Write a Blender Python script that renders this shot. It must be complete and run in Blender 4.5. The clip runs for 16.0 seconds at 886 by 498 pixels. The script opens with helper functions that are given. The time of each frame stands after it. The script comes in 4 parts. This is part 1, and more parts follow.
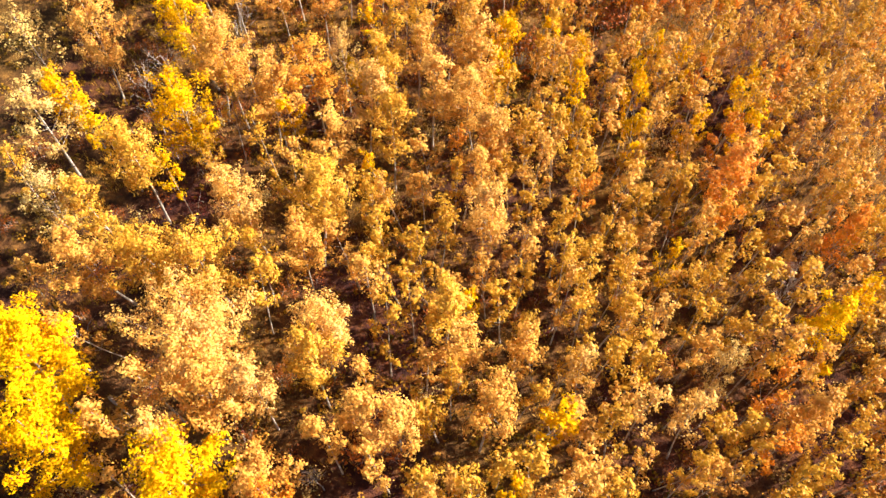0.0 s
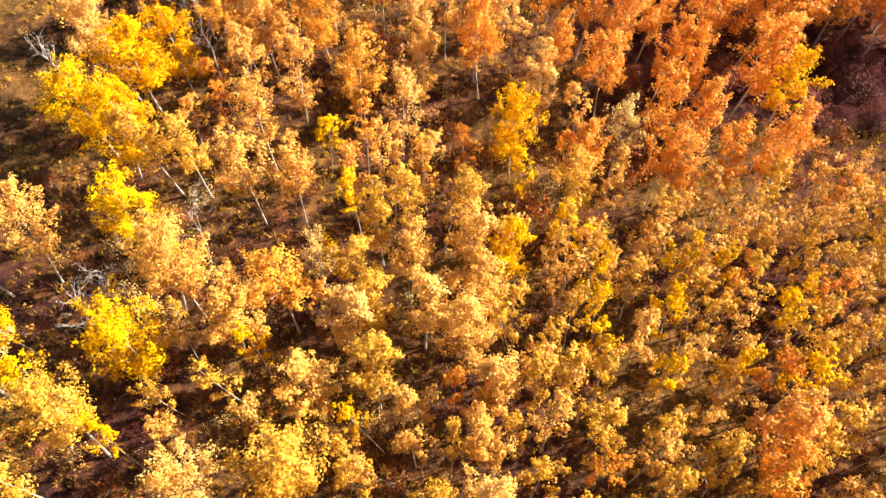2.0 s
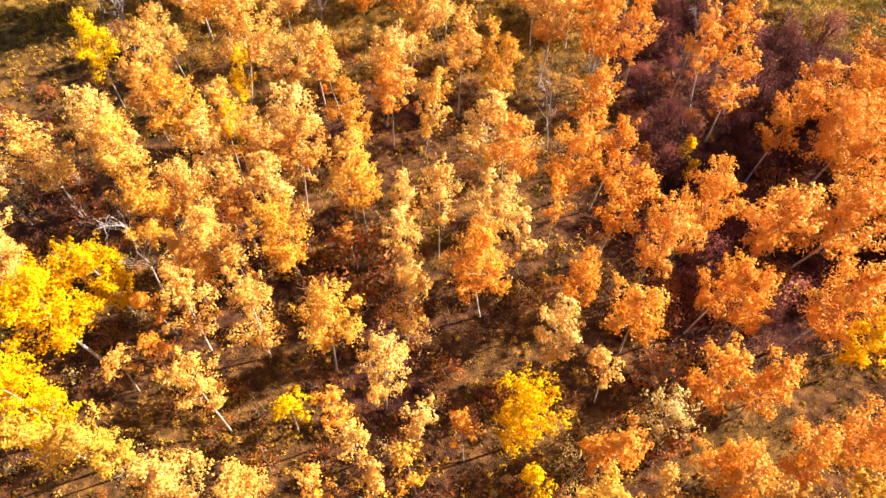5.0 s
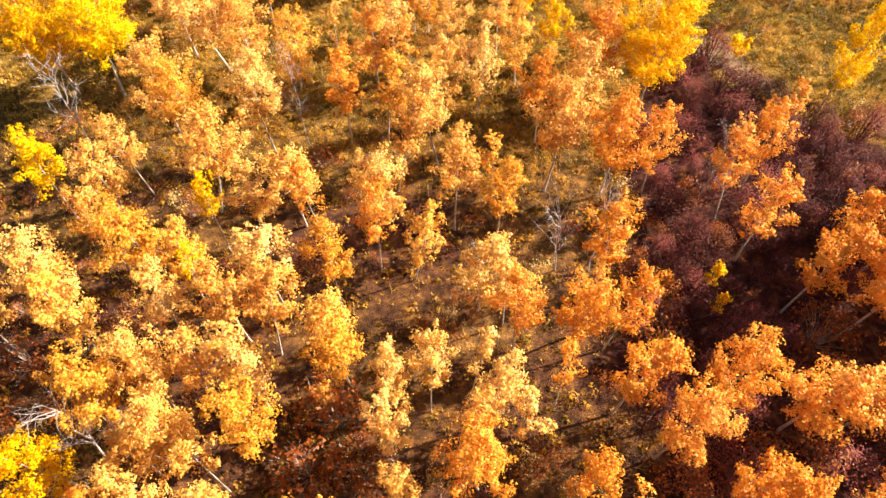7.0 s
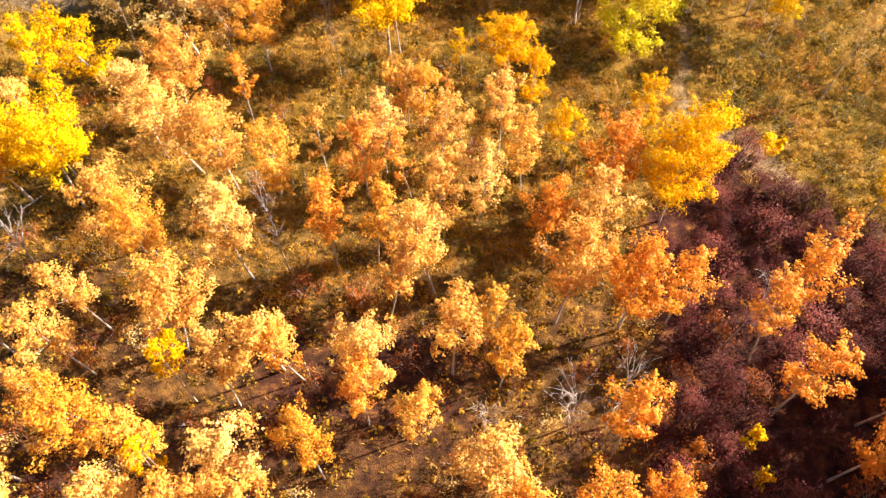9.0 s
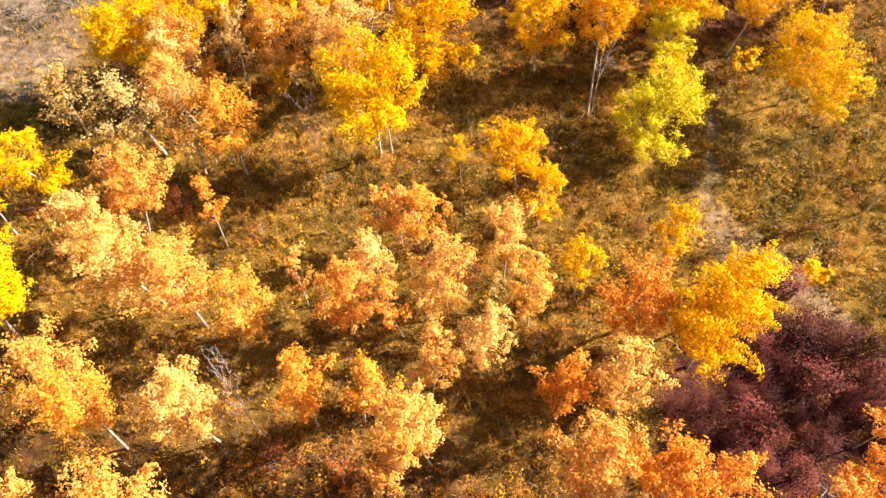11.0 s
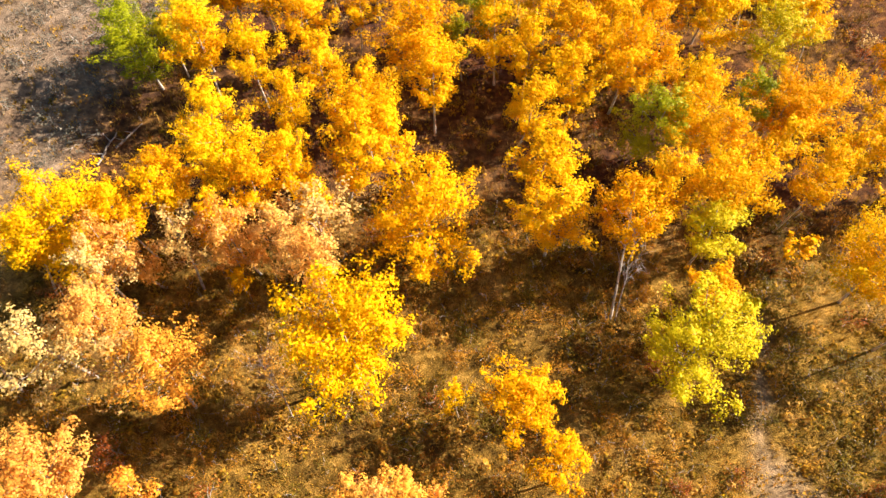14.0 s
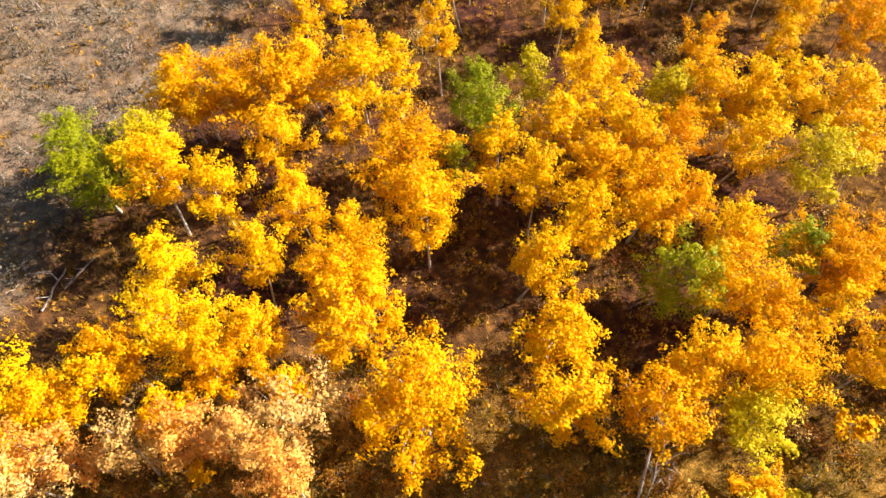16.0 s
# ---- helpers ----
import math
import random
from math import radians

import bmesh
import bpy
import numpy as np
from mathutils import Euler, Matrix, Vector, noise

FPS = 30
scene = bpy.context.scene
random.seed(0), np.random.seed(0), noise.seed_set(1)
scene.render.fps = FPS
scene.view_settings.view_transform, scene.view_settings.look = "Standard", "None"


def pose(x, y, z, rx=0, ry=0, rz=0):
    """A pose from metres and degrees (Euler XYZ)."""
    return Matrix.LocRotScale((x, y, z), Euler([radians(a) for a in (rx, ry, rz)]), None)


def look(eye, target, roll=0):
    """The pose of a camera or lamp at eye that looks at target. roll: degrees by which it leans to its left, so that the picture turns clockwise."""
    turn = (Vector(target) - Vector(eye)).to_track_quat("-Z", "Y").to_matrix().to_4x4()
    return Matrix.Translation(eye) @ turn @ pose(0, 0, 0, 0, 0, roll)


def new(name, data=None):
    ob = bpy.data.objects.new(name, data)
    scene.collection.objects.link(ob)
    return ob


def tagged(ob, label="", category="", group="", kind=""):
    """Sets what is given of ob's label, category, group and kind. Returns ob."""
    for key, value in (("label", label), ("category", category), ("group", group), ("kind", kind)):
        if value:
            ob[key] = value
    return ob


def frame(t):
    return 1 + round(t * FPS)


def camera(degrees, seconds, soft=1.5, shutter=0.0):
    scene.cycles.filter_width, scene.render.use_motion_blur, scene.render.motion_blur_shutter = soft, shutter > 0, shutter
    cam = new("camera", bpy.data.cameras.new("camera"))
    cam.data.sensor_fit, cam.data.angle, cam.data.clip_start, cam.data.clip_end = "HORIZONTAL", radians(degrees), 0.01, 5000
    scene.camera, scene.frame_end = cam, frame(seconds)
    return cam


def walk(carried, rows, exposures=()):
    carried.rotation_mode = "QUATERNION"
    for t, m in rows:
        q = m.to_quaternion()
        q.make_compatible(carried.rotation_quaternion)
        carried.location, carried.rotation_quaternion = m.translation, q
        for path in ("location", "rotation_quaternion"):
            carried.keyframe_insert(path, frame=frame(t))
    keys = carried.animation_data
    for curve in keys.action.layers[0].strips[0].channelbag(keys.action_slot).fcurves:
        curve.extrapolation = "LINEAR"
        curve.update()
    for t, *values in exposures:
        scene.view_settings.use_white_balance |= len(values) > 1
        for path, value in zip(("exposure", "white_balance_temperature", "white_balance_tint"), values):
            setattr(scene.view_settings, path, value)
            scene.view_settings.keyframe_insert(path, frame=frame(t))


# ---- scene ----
cam = camera(65.5, 16.0, 1.5)
PATH = [
    (0, (-0.762, 0.542, 29.826), (-0.764, 5.798, 21.319), 0.75),
    (0.5, (-0.720, 3.542, 29.917), (-0.722, 8.802, 21.412), 0.75),
    (1, (-0.691, 6.589, 30.008), (-0.693, 11.853, 21.506), 0.75),
    (1.5, (-0.673, 9.488, 30.099), (-0.677, 14.745, 21.592), 0.75),
    (2, (-0.654, 12.262, 30.182), (-0.655, 17.516, 21.674), 0.75),
    (2.5, (-0.645, 14.848, 30.263), (-0.645, 20.106, 21.757), 0.75),
    (3, (-0.643, 17.268, 30.335), (-0.641, 22.535, 21.834), 0.75),
    (3.5, (-0.635, 19.619, 30.376), (-0.633, 24.890, 21.878), 0.75),
    (4, (-0.610, 21.914, 30.379), (-0.606, 27.184, 21.880), 0.75),
    (4.2, (-0.603, 22.819, 30.376), (-0.597, 28.084, 21.875), 0.75),
    (6.3, (-0.309, 31.548, 29.999), (-0.306, 36.808, 21.495), 0.75),
    (6.5, (-0.294, 32.357, 29.976), (-0.290, 37.620, 21.473), 0.75),
    (7, (-0.270, 34.357, 29.916), (-0.270, 39.622, 21.414), 0.75),
    (7.5, (-0.263, 36.342, 29.863), (-0.262, 41.607, 21.362), 0.75),
    (8, (-0.251, 38.326, 29.818), (-0.251, 43.590, 21.315), 0.75),
    (8.5, (-0.231, 40.325, 29.774), (-0.232, 45.587, 21.270), 0.75),
    (9, (-0.210, 42.320, 29.721), (-0.209, 47.582, 21.217), 0.75),
    (9.2, (-0.203, 43.117, 29.698), (-0.204, 48.377, 21.193), 0.75),
    (11.3, (-0.128, 51.735, 29.352), (-0.129, 57.002, 20.851), 0.75),
    (11.5, (-0.117, 52.578, 29.344), (-0.119, 57.843, 20.842), 0.75),
    (12, (-0.082, 54.714, 29.330), (-0.086, 59.977, 20.827), 0.75),
    (12.5, (-0.064, 56.851, 29.338), (-0.068, 62.113, 20.835), 0.75),
    (13, (-0.044, 58.966, 29.360), (-0.050, 64.234, 20.861), 0.75),
    (13.5, (-0.013, 61.097, 29.374), (-0.017, 66.369, 20.877), 0.75),
    (14, (0.031, 63.288, 29.371), (0.030, 68.561, 20.874), 0.75),
    (14.5, (0.071, 65.465, 29.347), (0.073, 70.733, 20.848), 0.75),
    (15, (0.097, 67.660, 29.317), (0.101, 72.923, 20.815), 0.75),
    (15.5, (0.117, 69.897, 29.284), (0.121, 75.153, 20.777), 0.75),
    (16, (0.128, 72.192, 29.256), (0.130, 77.446, 20.748), 0.75),
]
walk(cam, [(t, look(eye, target, roll)) for t, eye, target, roll in PATH],
     exposures=[(0, 1.8), (4, 1.92), (12.5, 1.86), (16, 1.62)])

# ---------------------------------------------------------------- light
SUN_TURN, SUN_HIGH = 18.0, 33.0          # degrees: from +x towards +y, and above the horizon
world = bpy.data.worlds.new("sky")
scene.world = world
world.use_nodes = True
sky = world.node_tree.nodes.new("ShaderNodeTexSky")
sky.sky_type, sky.sun_disc = "NISHITA", False
sky.sun_elevation, sky.sun_rotation = radians(SUN_HIGH), radians(90 - SUN_TURN)
back = world.node_tree.nodes["Background"]
back.inputs["Strength"].default_value = 0.040
world.node_tree.links.new(sky.outputs[0], back.inputs[0])
sun = new("sun", bpy.data.lights.new("sun", "SUN"))
sun.data.energy, sun.data.angle, sun.data.color = 5.0, radians(0.53), (1.0, 0.845, 0.70)
sun_way = Vector((math.cos(radians(SUN_TURN)) * math.cos(radians(SUN_HIGH)),
                  math.sin(radians(SUN_TURN)) * math.cos(radians(SUN_HIGH)), math.sin(radians(SUN_HIGH))))
sun.matrix_world = look(sun_way * 80 + Vector((0, 50, 0)), (0, 50, 0))

# ---------------------------------------------------------------- materials


def nodes_of(name):
    m = bpy.data.materials.new(name)
    m.use_nodes = True
    return m, m.node_tree.nodes, m.node_tree.links


def ramp(nodes, stops, interpolation="LINEAR"):
    r = nodes.new("ShaderNodeValToRGB")
    r.color_ramp.interpolation = interpolation
    while len(r.color_ramp.elements) < len(stops):
        r.color_ramp.elements.new(0.5)
    for e, (at, rgb) in zip(r.color_ramp.elements, stops):
        e.position, e.color = at, (*rgb, 1)
    return r


def leaf_material(name, dark, mid, light, shine=0.38, gloss=0.25):
    """Thin autumn leaf: hue drifts from tree to tree and from leaf to leaf, and light shines through."""
    m, n, l = nodes_of(name)
    body = n["Principled BSDF"]
    tree, leaf = n.new("ShaderNodeObjectInfo"), n.new("ShaderNodeNewGeometry")
    mix = n.new("ShaderNodeMath")
    mix.operation = "MULTIPLY_ADD"
    l.new(leaf.outputs["Random Per Island"], mix.inputs[0])
    mix.inputs[1].default_value = 0.2
    half = n.new("ShaderNodeMath")
    half.operation = "MULTIPLY"
    l.new(tree.outputs["Random"], half.inputs[0])
    half.inputs[1].default_value = 0.38
    drift, shift = n.new("ShaderNodeTexNoise"), n.new("ShaderNodeMath")
    drift.inputs["Scale"].default_value, drift.inputs["Detail"].default_value = 0.8, 2
    l.new(leaf.outputs["Position"], drift.inputs["Vector"])
    shift.operation = "MULTIPLY_ADD"
    l.new(drift.outputs[0], shift.inputs[0])
    shift.inputs[1].default_value = 0.75
    l.new(half.outputs[0], shift.inputs[2])
    less = n.new("ShaderNodeMath")
    less.operation = "SUBTRACT"
    l.new(shift.outputs[0], less.inputs[0])
    less.inputs[1].default_value = 0.25
    l.new(less.outputs[0], mix.inputs[2])
    dark, mid, light = ((0.90 * c[0], 0.84 * c[1], 0.72 * c[2]) for c in (dark, mid, light))
    r = ramp(n, [(0.0, dark), (0.45, mid), (1.0, light)])
    l.new(mix.outputs[0], r.inputs[0])
    # brown spots and edges
    spots = n.new("ShaderNodeTexNoise")
    spots.inputs["Scale"].default_value = 9.0
    co = n.new("ShaderNodeTexCoord")
    l.new(co.outputs["Object"], spots.inputs["Vector"])
    worn = n.new("ShaderNodeMix")
    worn.data_type = "RGBA"
    sr = ramp(n, [(0.56, (0, 0, 0)), (0.72, (0.5, 0.5, 0.5))])
    l.new(spots.outputs[0], sr.inputs[0])
    l.new(sr.outputs[0], worn.inputs[0])
    l.new(r.outputs[0], worn.inputs[6])
    worn.inputs[7].default_value = (dark[0] * 0.6, dark[1] * 0.5, dark[2] * 0.5, 1)
    l.new(worn.outputs[2], body.inputs["Base Color"])
    body.inputs["Roughness"].default_value = 0.5
    body.inputs["Specular IOR Level"].default_value = gloss
    thin = n.new("ShaderNodeBsdfTranslucent")
    l.new(worn.outputs[2], thin.inputs["Color"])
    both = n.new("ShaderNodeMixShader")
    both.inputs[0].default_value = shine
    l.new(body.outputs[0], both.inputs[1])
    l.new(thin.outputs[0], both.inputs[2])
    l.new(both.outputs[0], n["Material Output"].inputs["Surface"])
    return m


def bark_material(name, pale, scar, share):
    """Smooth pale bark with dark scars lying across the stem and a darker foot."""
    m, n, l = nodes_of(name)
    body = n["Principled BSDF"]
    co, squash = n.new("ShaderNodeTexCoord"), n.new("ShaderNodeMapping")
    squash.inputs["Scale"].default_value = (3.0, 3.0, 9.0)
    l.new(co.outputs["Object"], squash.inputs["Vector"])
    bands, fine = n.new("ShaderNodeTexNoise"), n.new("ShaderNodeTexNoise")
    bands.inputs["Scale"].default_value, bands.inputs["Detail"].default_value = 1.2, 6
    fine.inputs["Scale"].default_value = 30.0
    l.new(squash.outputs[0], bands.inputs["Vector"])
    l.new(co.outputs["Object"], fine.inputs["Vector"])
    r = ramp(n, [(share - 0.05, scar), (share + 0.05, pale)])
    l.new(bands.outputs[0], r.inputs[0])
    l.new(r.outputs[0], body.inputs["Base Color"])
    body.inputs["Roughness"].default_value = 0.75
    bump = n.new("ShaderNodeBump")
    bump.inputs["Strength"].default_value = 0.4
    l.new(fine.outputs[0], bump.inputs["Height"])
    l.new(bump.outputs[0], body.inputs["Normal"])
    return m


def ground_material():
    """Dry grassland: straw, olive and dark litter in patches, worn to earth where the sheet says so."""
    m, n, l = nodes_of("dry_grass_ground")
    body = n["Principled BSDF"]
    co = n.new("ShaderNodeTexCoord")
    big, mid, fine = (n.new("ShaderNodeTexNoise") for _ in range(3))
    for tex, scale, detail in ((big, 0.16, 4), (mid, 1.6, 6), (fine, 14.0, 5)):
        tex.inputs["Scale"].default_value, tex.inputs["Detail"].default_value = scale, detail
        tex.inputs["Roughness"].default_value = 0.62
        l.new(co.outputs["Object"], tex.inputs["Vector"])
    a = ramp(n, [(0.32, (0.07, 0.038, 0.013)), (0.46, (0.17, 0.10, 0.018)), (0.56, (0.30, 0.175, 0.032)), (0.7, (0.44, 0.27, 0.08))])
    b = ramp(n, [(0.36, (0.032, 0.020, 0.010)), (0.48, (0.15, 0.09, 0.02)), (0.62, (0.44, 0.26, 0.06))])
    l.new(big.outputs[0], a.inputs[0])
    l.new(mid.outputs[0], b.inputs[0])
    one = n.new("ShaderNodeMix")
    one.data_type = "RGBA"
    one.inputs[0].default_value = 0.55
    l.new(a.outputs[0], one.inputs[6])
    l.new(b.outputs[0], one.inputs[7])
    grain = ramp(n, [(0.3, (0.45, 0.45, 0.45)), (0.7, (1.3, 1.3, 1.3))])
    l.new(fine.outputs[0], grain.inputs[0])
    two = n.new("ShaderNodeMix")
    two.data_type, two.blend_type = "RGBA", "MULTIPLY"
    two.inputs[0].default_value = 1.0
    l.new(one.outputs[2], two.inputs[6])
    l.new(grain.outputs[0], two.inputs[7])
    leafy, floor = n.new("ShaderNodeAttribute"), n.new("ShaderNodeMix")
    leafy.attribute_name = "litter_shade"
    floor.data_type = "RGBA"
    # mould tones are kept dark, so they also paint in the stands' shade
    shaded_mould = ramp(n, [(0.34, (0.030, 0.015, 0.015)), (0.5, (0.075, 0.031, 0.024)), (0.64, (0.16, 0.068, 0.030)), (0.74, (0.32, 0.15, 0.04))])
    l.new(mid.outputs[0], shaded_mould.inputs[0])
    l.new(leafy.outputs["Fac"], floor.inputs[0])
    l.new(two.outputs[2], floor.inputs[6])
    l.new(shaded_mould.outputs[0], floor.inputs[7])
    earth = n.new("ShaderNodeAttribute")
    earth.attribute_name = "worn"
    three = n.new("ShaderNodeMix")
    three.data_type = "RGBA"
    l.new(earth.outputs["Fac"], three.inputs[0])
    l.new(floor.outputs[2], three.inputs[6])
    soil = ramp(n, [(0.35, (0.14, 0.10, 0.066)), (0.65, (0.36, 0.27, 0.185))])
    l.new(mid.outputs[0], soil.inputs[0])
    l.new(soil.outputs[0], three.inputs[7])
    l.new(three.outputs[2], body.inputs["Base Color"])
    body.inputs["Roughness"].default_value = 0.95
    body.inputs["Specular IOR Level"].default_value = 0.0
    bump = n.new("ShaderNodeBump")
    bump.inputs["Strength"].default_value, bump.inputs["Distance"].default_value = 0.9, 0.12
    l.new(fine.outputs[0], bump.inputs["Height"])
    l.new(bump.outputs[0], body.inputs["Normal"])
    return m


def blade_material(name, stops, gloss=0.02):
    """Grass and litter: colour drifts over the ground in patches and from blade to blade."""
    m, n, l = nodes_of(name)
    body = n["Principled BSDF"]
    co, geo = n.new("ShaderNodeTexCoord"), n.new("ShaderNodeNewGeometry")
    patch = n.new("ShaderNodeTexNoise")
    patch.inputs["Scale"].default_value, patch.inputs["Detail"].default_value = 0.32, 3
    l.new(co.outputs["Object"], patch.inputs["Vector"])
    tuft, both_scales = n.new("ShaderNodeTexNoise"), n.new("ShaderNodeMath")
    tuft.inputs["Scale"].default_value, tuft.inputs["Detail"].default_value = 1.9, 2
    l.new(co.outputs["Object"], tuft.inputs["Vector"])
    both_scales.operation = "MULTIPLY_ADD"
    l.new(tuft.outputs[0], both_scales.inputs[0])
    both_scales.inputs[1].default_value = 0.9
    l.new(patch.outputs[0], both_scales.inputs[2])
    less = n.new("ShaderNodeMath")
    less.operation = "SUBTRACT"
    l.new(both_scales.outputs[0], less.inputs[0])
    less.inputs[1].default_value = 0.43
    add = n.new("ShaderNodeMath")
    add.operation = "MULTIPLY_ADD"
    l.new(geo.outputs["Random Per Island"], add.inputs[0])
    add.inputs[1].default_value = 0.26
    l.new(less.outputs[0], add.inputs[2])
    r = ramp(n, stops)
    l.new(add.outputs[0], r.inputs[0])
    l.new(r.outputs[0], body.inputs["Base Color"])
    body.inputs["Roughness"].default_value = 0.7
    body.inputs["Specular IOR Level"].default_value = gloss
    thin, both = n.new("ShaderNodeBsdfTranslucent"), n.new("ShaderNodeMixShader")
    l.new(r.outputs[0], thin.inputs["Color"])
    both.inputs[0].default_value = 0.3
    l.new(body.outputs[0], both.inputs[1])
    l.new(thin.outputs[0], both.inputs[2])
    l.new(both.outputs[0], n["Material Output"].inputs["Surface"])
    return m


GOLD = leaf_material("gold_leaf", (0.62, 0.295, 0.035), (0.84, 0.525, 0.12), (0.93, 0.73, 0.35), 0.28, 0.25)
PALE = leaf_material("pale_gold_leaf", (0.67, 0.245, 0.018), (0.88, 0.535, 0.115), (0.96, 0.78, 0.36), 0.28, 0.3)
OCHRE = leaf_material("ochre_gold_leaf", (0.54, 0.285, 0.018), (0.79, 0.495, 0.055), (0.92, 0.68, 0.20), 0.28, 0.25)
YELLOW = leaf_material("yellow_leaf", (0.76, 0.40, 0.003), (0.92, 0.60, 0.004), (0.97, 0.73, 0.010), 0.24, 0.04)
ORANGE = leaf_material("orange_leaf", (0.68, 0.225, 0.012), (0.90, 0.405, 0.042), (0.95, 0.56, 0.16), 0.28, 0.2)
AMBER = leaf_material("amber_leaf", (0.74, 0.35, 0.003), (0.92, 0.54, 0.004), (0.97, 0.66, 0.012), 0.24, 0.04)
GREEN = leaf_material("yellow_green_leaf", (0.20, 0.27, 0.008), (0.40, 0.46, 0.010), (0.68, 0.64, 0.014), 0.4, 0.15)
HONEY = leaf_material("honey_leaf", (0.66, 0.28, 0.02), (0.88, 0.48, 0.06), (0.95, 0.66, 0.22), 0.26, 0.15)
LIME = leaf_material("lime_yellow_leaf", (0.48, 0.42, 0.006), (0.72, 0.63, 0.010), (0.87, 0.77, 0.02), 0.3, 0.1)
TAN = leaf_material("tan_leaf", (0.54, 0.31, 0.08), (0.76, 0.57, 0.20), (0.90, 0.79, 0.40), 0.28)
RUST = leaf_material("rust_leaf", (0.20, 0.05, 0.012), (0.40, 0.12, 0.02), (0.54, 0.22, 0.04), 0.3)
MAROON = leaf_material("maroon_leaf", (0.028, 0.007, 0.008), (0.085, 0.018, 0.018), (0.19, 0.052, 0.042), 0.2, 0.06)
WEED = leaf_material("withered_weed", (0.06, 0.05, 0.008), (0.16, 0.10, 0.012), (0.30, 0.19, 0.03), 0.25, 0.1)
DUSTY = leaf_material("dusty_red_leaf", (0.11, 0.028, 0.028), (0.25, 0.072, 0.066), (0.38, 0.15, 0.125), 0.2, 0.06)
OLIVE = leaf_material("olive_leaf", (0.08, 0.068, 0.010), (0.19, 0.15, 0.018), (0.36, 0.26, 0.035), 0.3, 0.1)
HAY = leaf_material("hay_leaf", (0.34, 0.17, 0.022), (0.54, 0.285, 0.04), (0.68, 0.41, 0.09), 0.3, 0.05)
SAGE = leaf_material("sage_leaf", (0.09, 0.09, 0.078), (0.15, 0.15, 0.13), (0.25, 0.245, 0.21), 0.15, 0.1)
WHITE_BARK = bark_material("aspen_bark", (0.50, 0.45, 0.38), (0.08, 0.06, 0.045), 0.42)
RED_BARK = bark_material("red_twig_bark", (0.13, 0.065, 0.055), (0.07, 0.03, 0.025), 0.45)
GREY_BARK = bark_material("grey_bark", (0.34, 0.29, 0.24), (0.10, 0.075, 0.055), 0.45)
DEAD_WOOD = bark_material("dead_wood", (0.42, 0.38, 0.35), (0.18, 0.15, 0.12), 0.42)

# ---------------------------------------------------------------- ground


def lie(x, y):
    """Height of the ground: nearly level, a little higher towards the start, gently uneven."""
    s = min(max((72 - y) / 40, 0), 1)
    return 0.5 * s * s * (3 - 2 * s) + 0.16 * noise.noise(Vector((x * 0.13, y * 0.13, 0.3))) + 0.05 * noise.noise(Vector((x * 0.7, y * 0.7, 4.1)))


def near_line(x, y, line):
    best = 1e9
    for (ax, ay), (bx, by) in zip(line, line[1:]):
        u = ((x - ax) * (bx - ax) + (y - ay) * (by - ay)) / ((bx - ax) ** 2 + (by - ay) ** 2)
        u = min(max(u, 0), 1)
        best = min(best, math.hypot(x - ax - u * (bx - ax), y - ay - u * (by - ay)))
    return best


TRAIL = [(19, 64.5), (16.6, 67.2), (14.2, 69.8), (13.5, 72), (14.6, 75.5), (15.2, 77.5)]


def open_ground(x, y):
    """How bare and dry the ground is: the trail, and the open slope beyond the wood."""
    wander = noise.noise(Vector((x * 0.35, y * 0.35, 7)))
    trail = max(0.0, 1 - near_line(x, y, TRAIL) / (0.5 + 0.5 * wander + 1.5 * max(0, 1 - abs(y - 68.3) / 4)))
    slope = min(max((-15.5 - x - 0.35 * (96 - y) * (y < 96) + 0.5 * max(y - 96, 0) + 3 * wander) / 4, 0), 1) if y > 78 else 0
    return min(1.0, min(0.65, 1.4 * trail) + 0.95 * slope * (0.8 + 0.5 * wander))


def in_maroon(x, y):
    edge = 1.5 * noise.noise(Vector((x * 0.3, y * 0.3, 9)))
    left = 9.3 + max(0, y - 60) * 0.45 - 1.9 * max(0, 1 - abs(y - 47) / 2.5) + max(0, 44 - y) * 0.3
    return left + 0.6 * edge < x < 30 and 39 < y < 67.3 - max(0, x - 13) * 0.7 + 0.5 * edge


def litter_and_shade(x, y):
    """How far fallen leaves and mould, darkened to carry shade, hide the grass: most under the dense stands, least in
    the clearing.
    """
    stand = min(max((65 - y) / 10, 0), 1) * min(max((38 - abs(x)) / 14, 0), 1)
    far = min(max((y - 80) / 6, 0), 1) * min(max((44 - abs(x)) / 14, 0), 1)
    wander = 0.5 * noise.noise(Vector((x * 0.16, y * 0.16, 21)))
    # full strength here also paints shade into the gaps between the shrubs
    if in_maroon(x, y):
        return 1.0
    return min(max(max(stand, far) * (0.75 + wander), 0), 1)


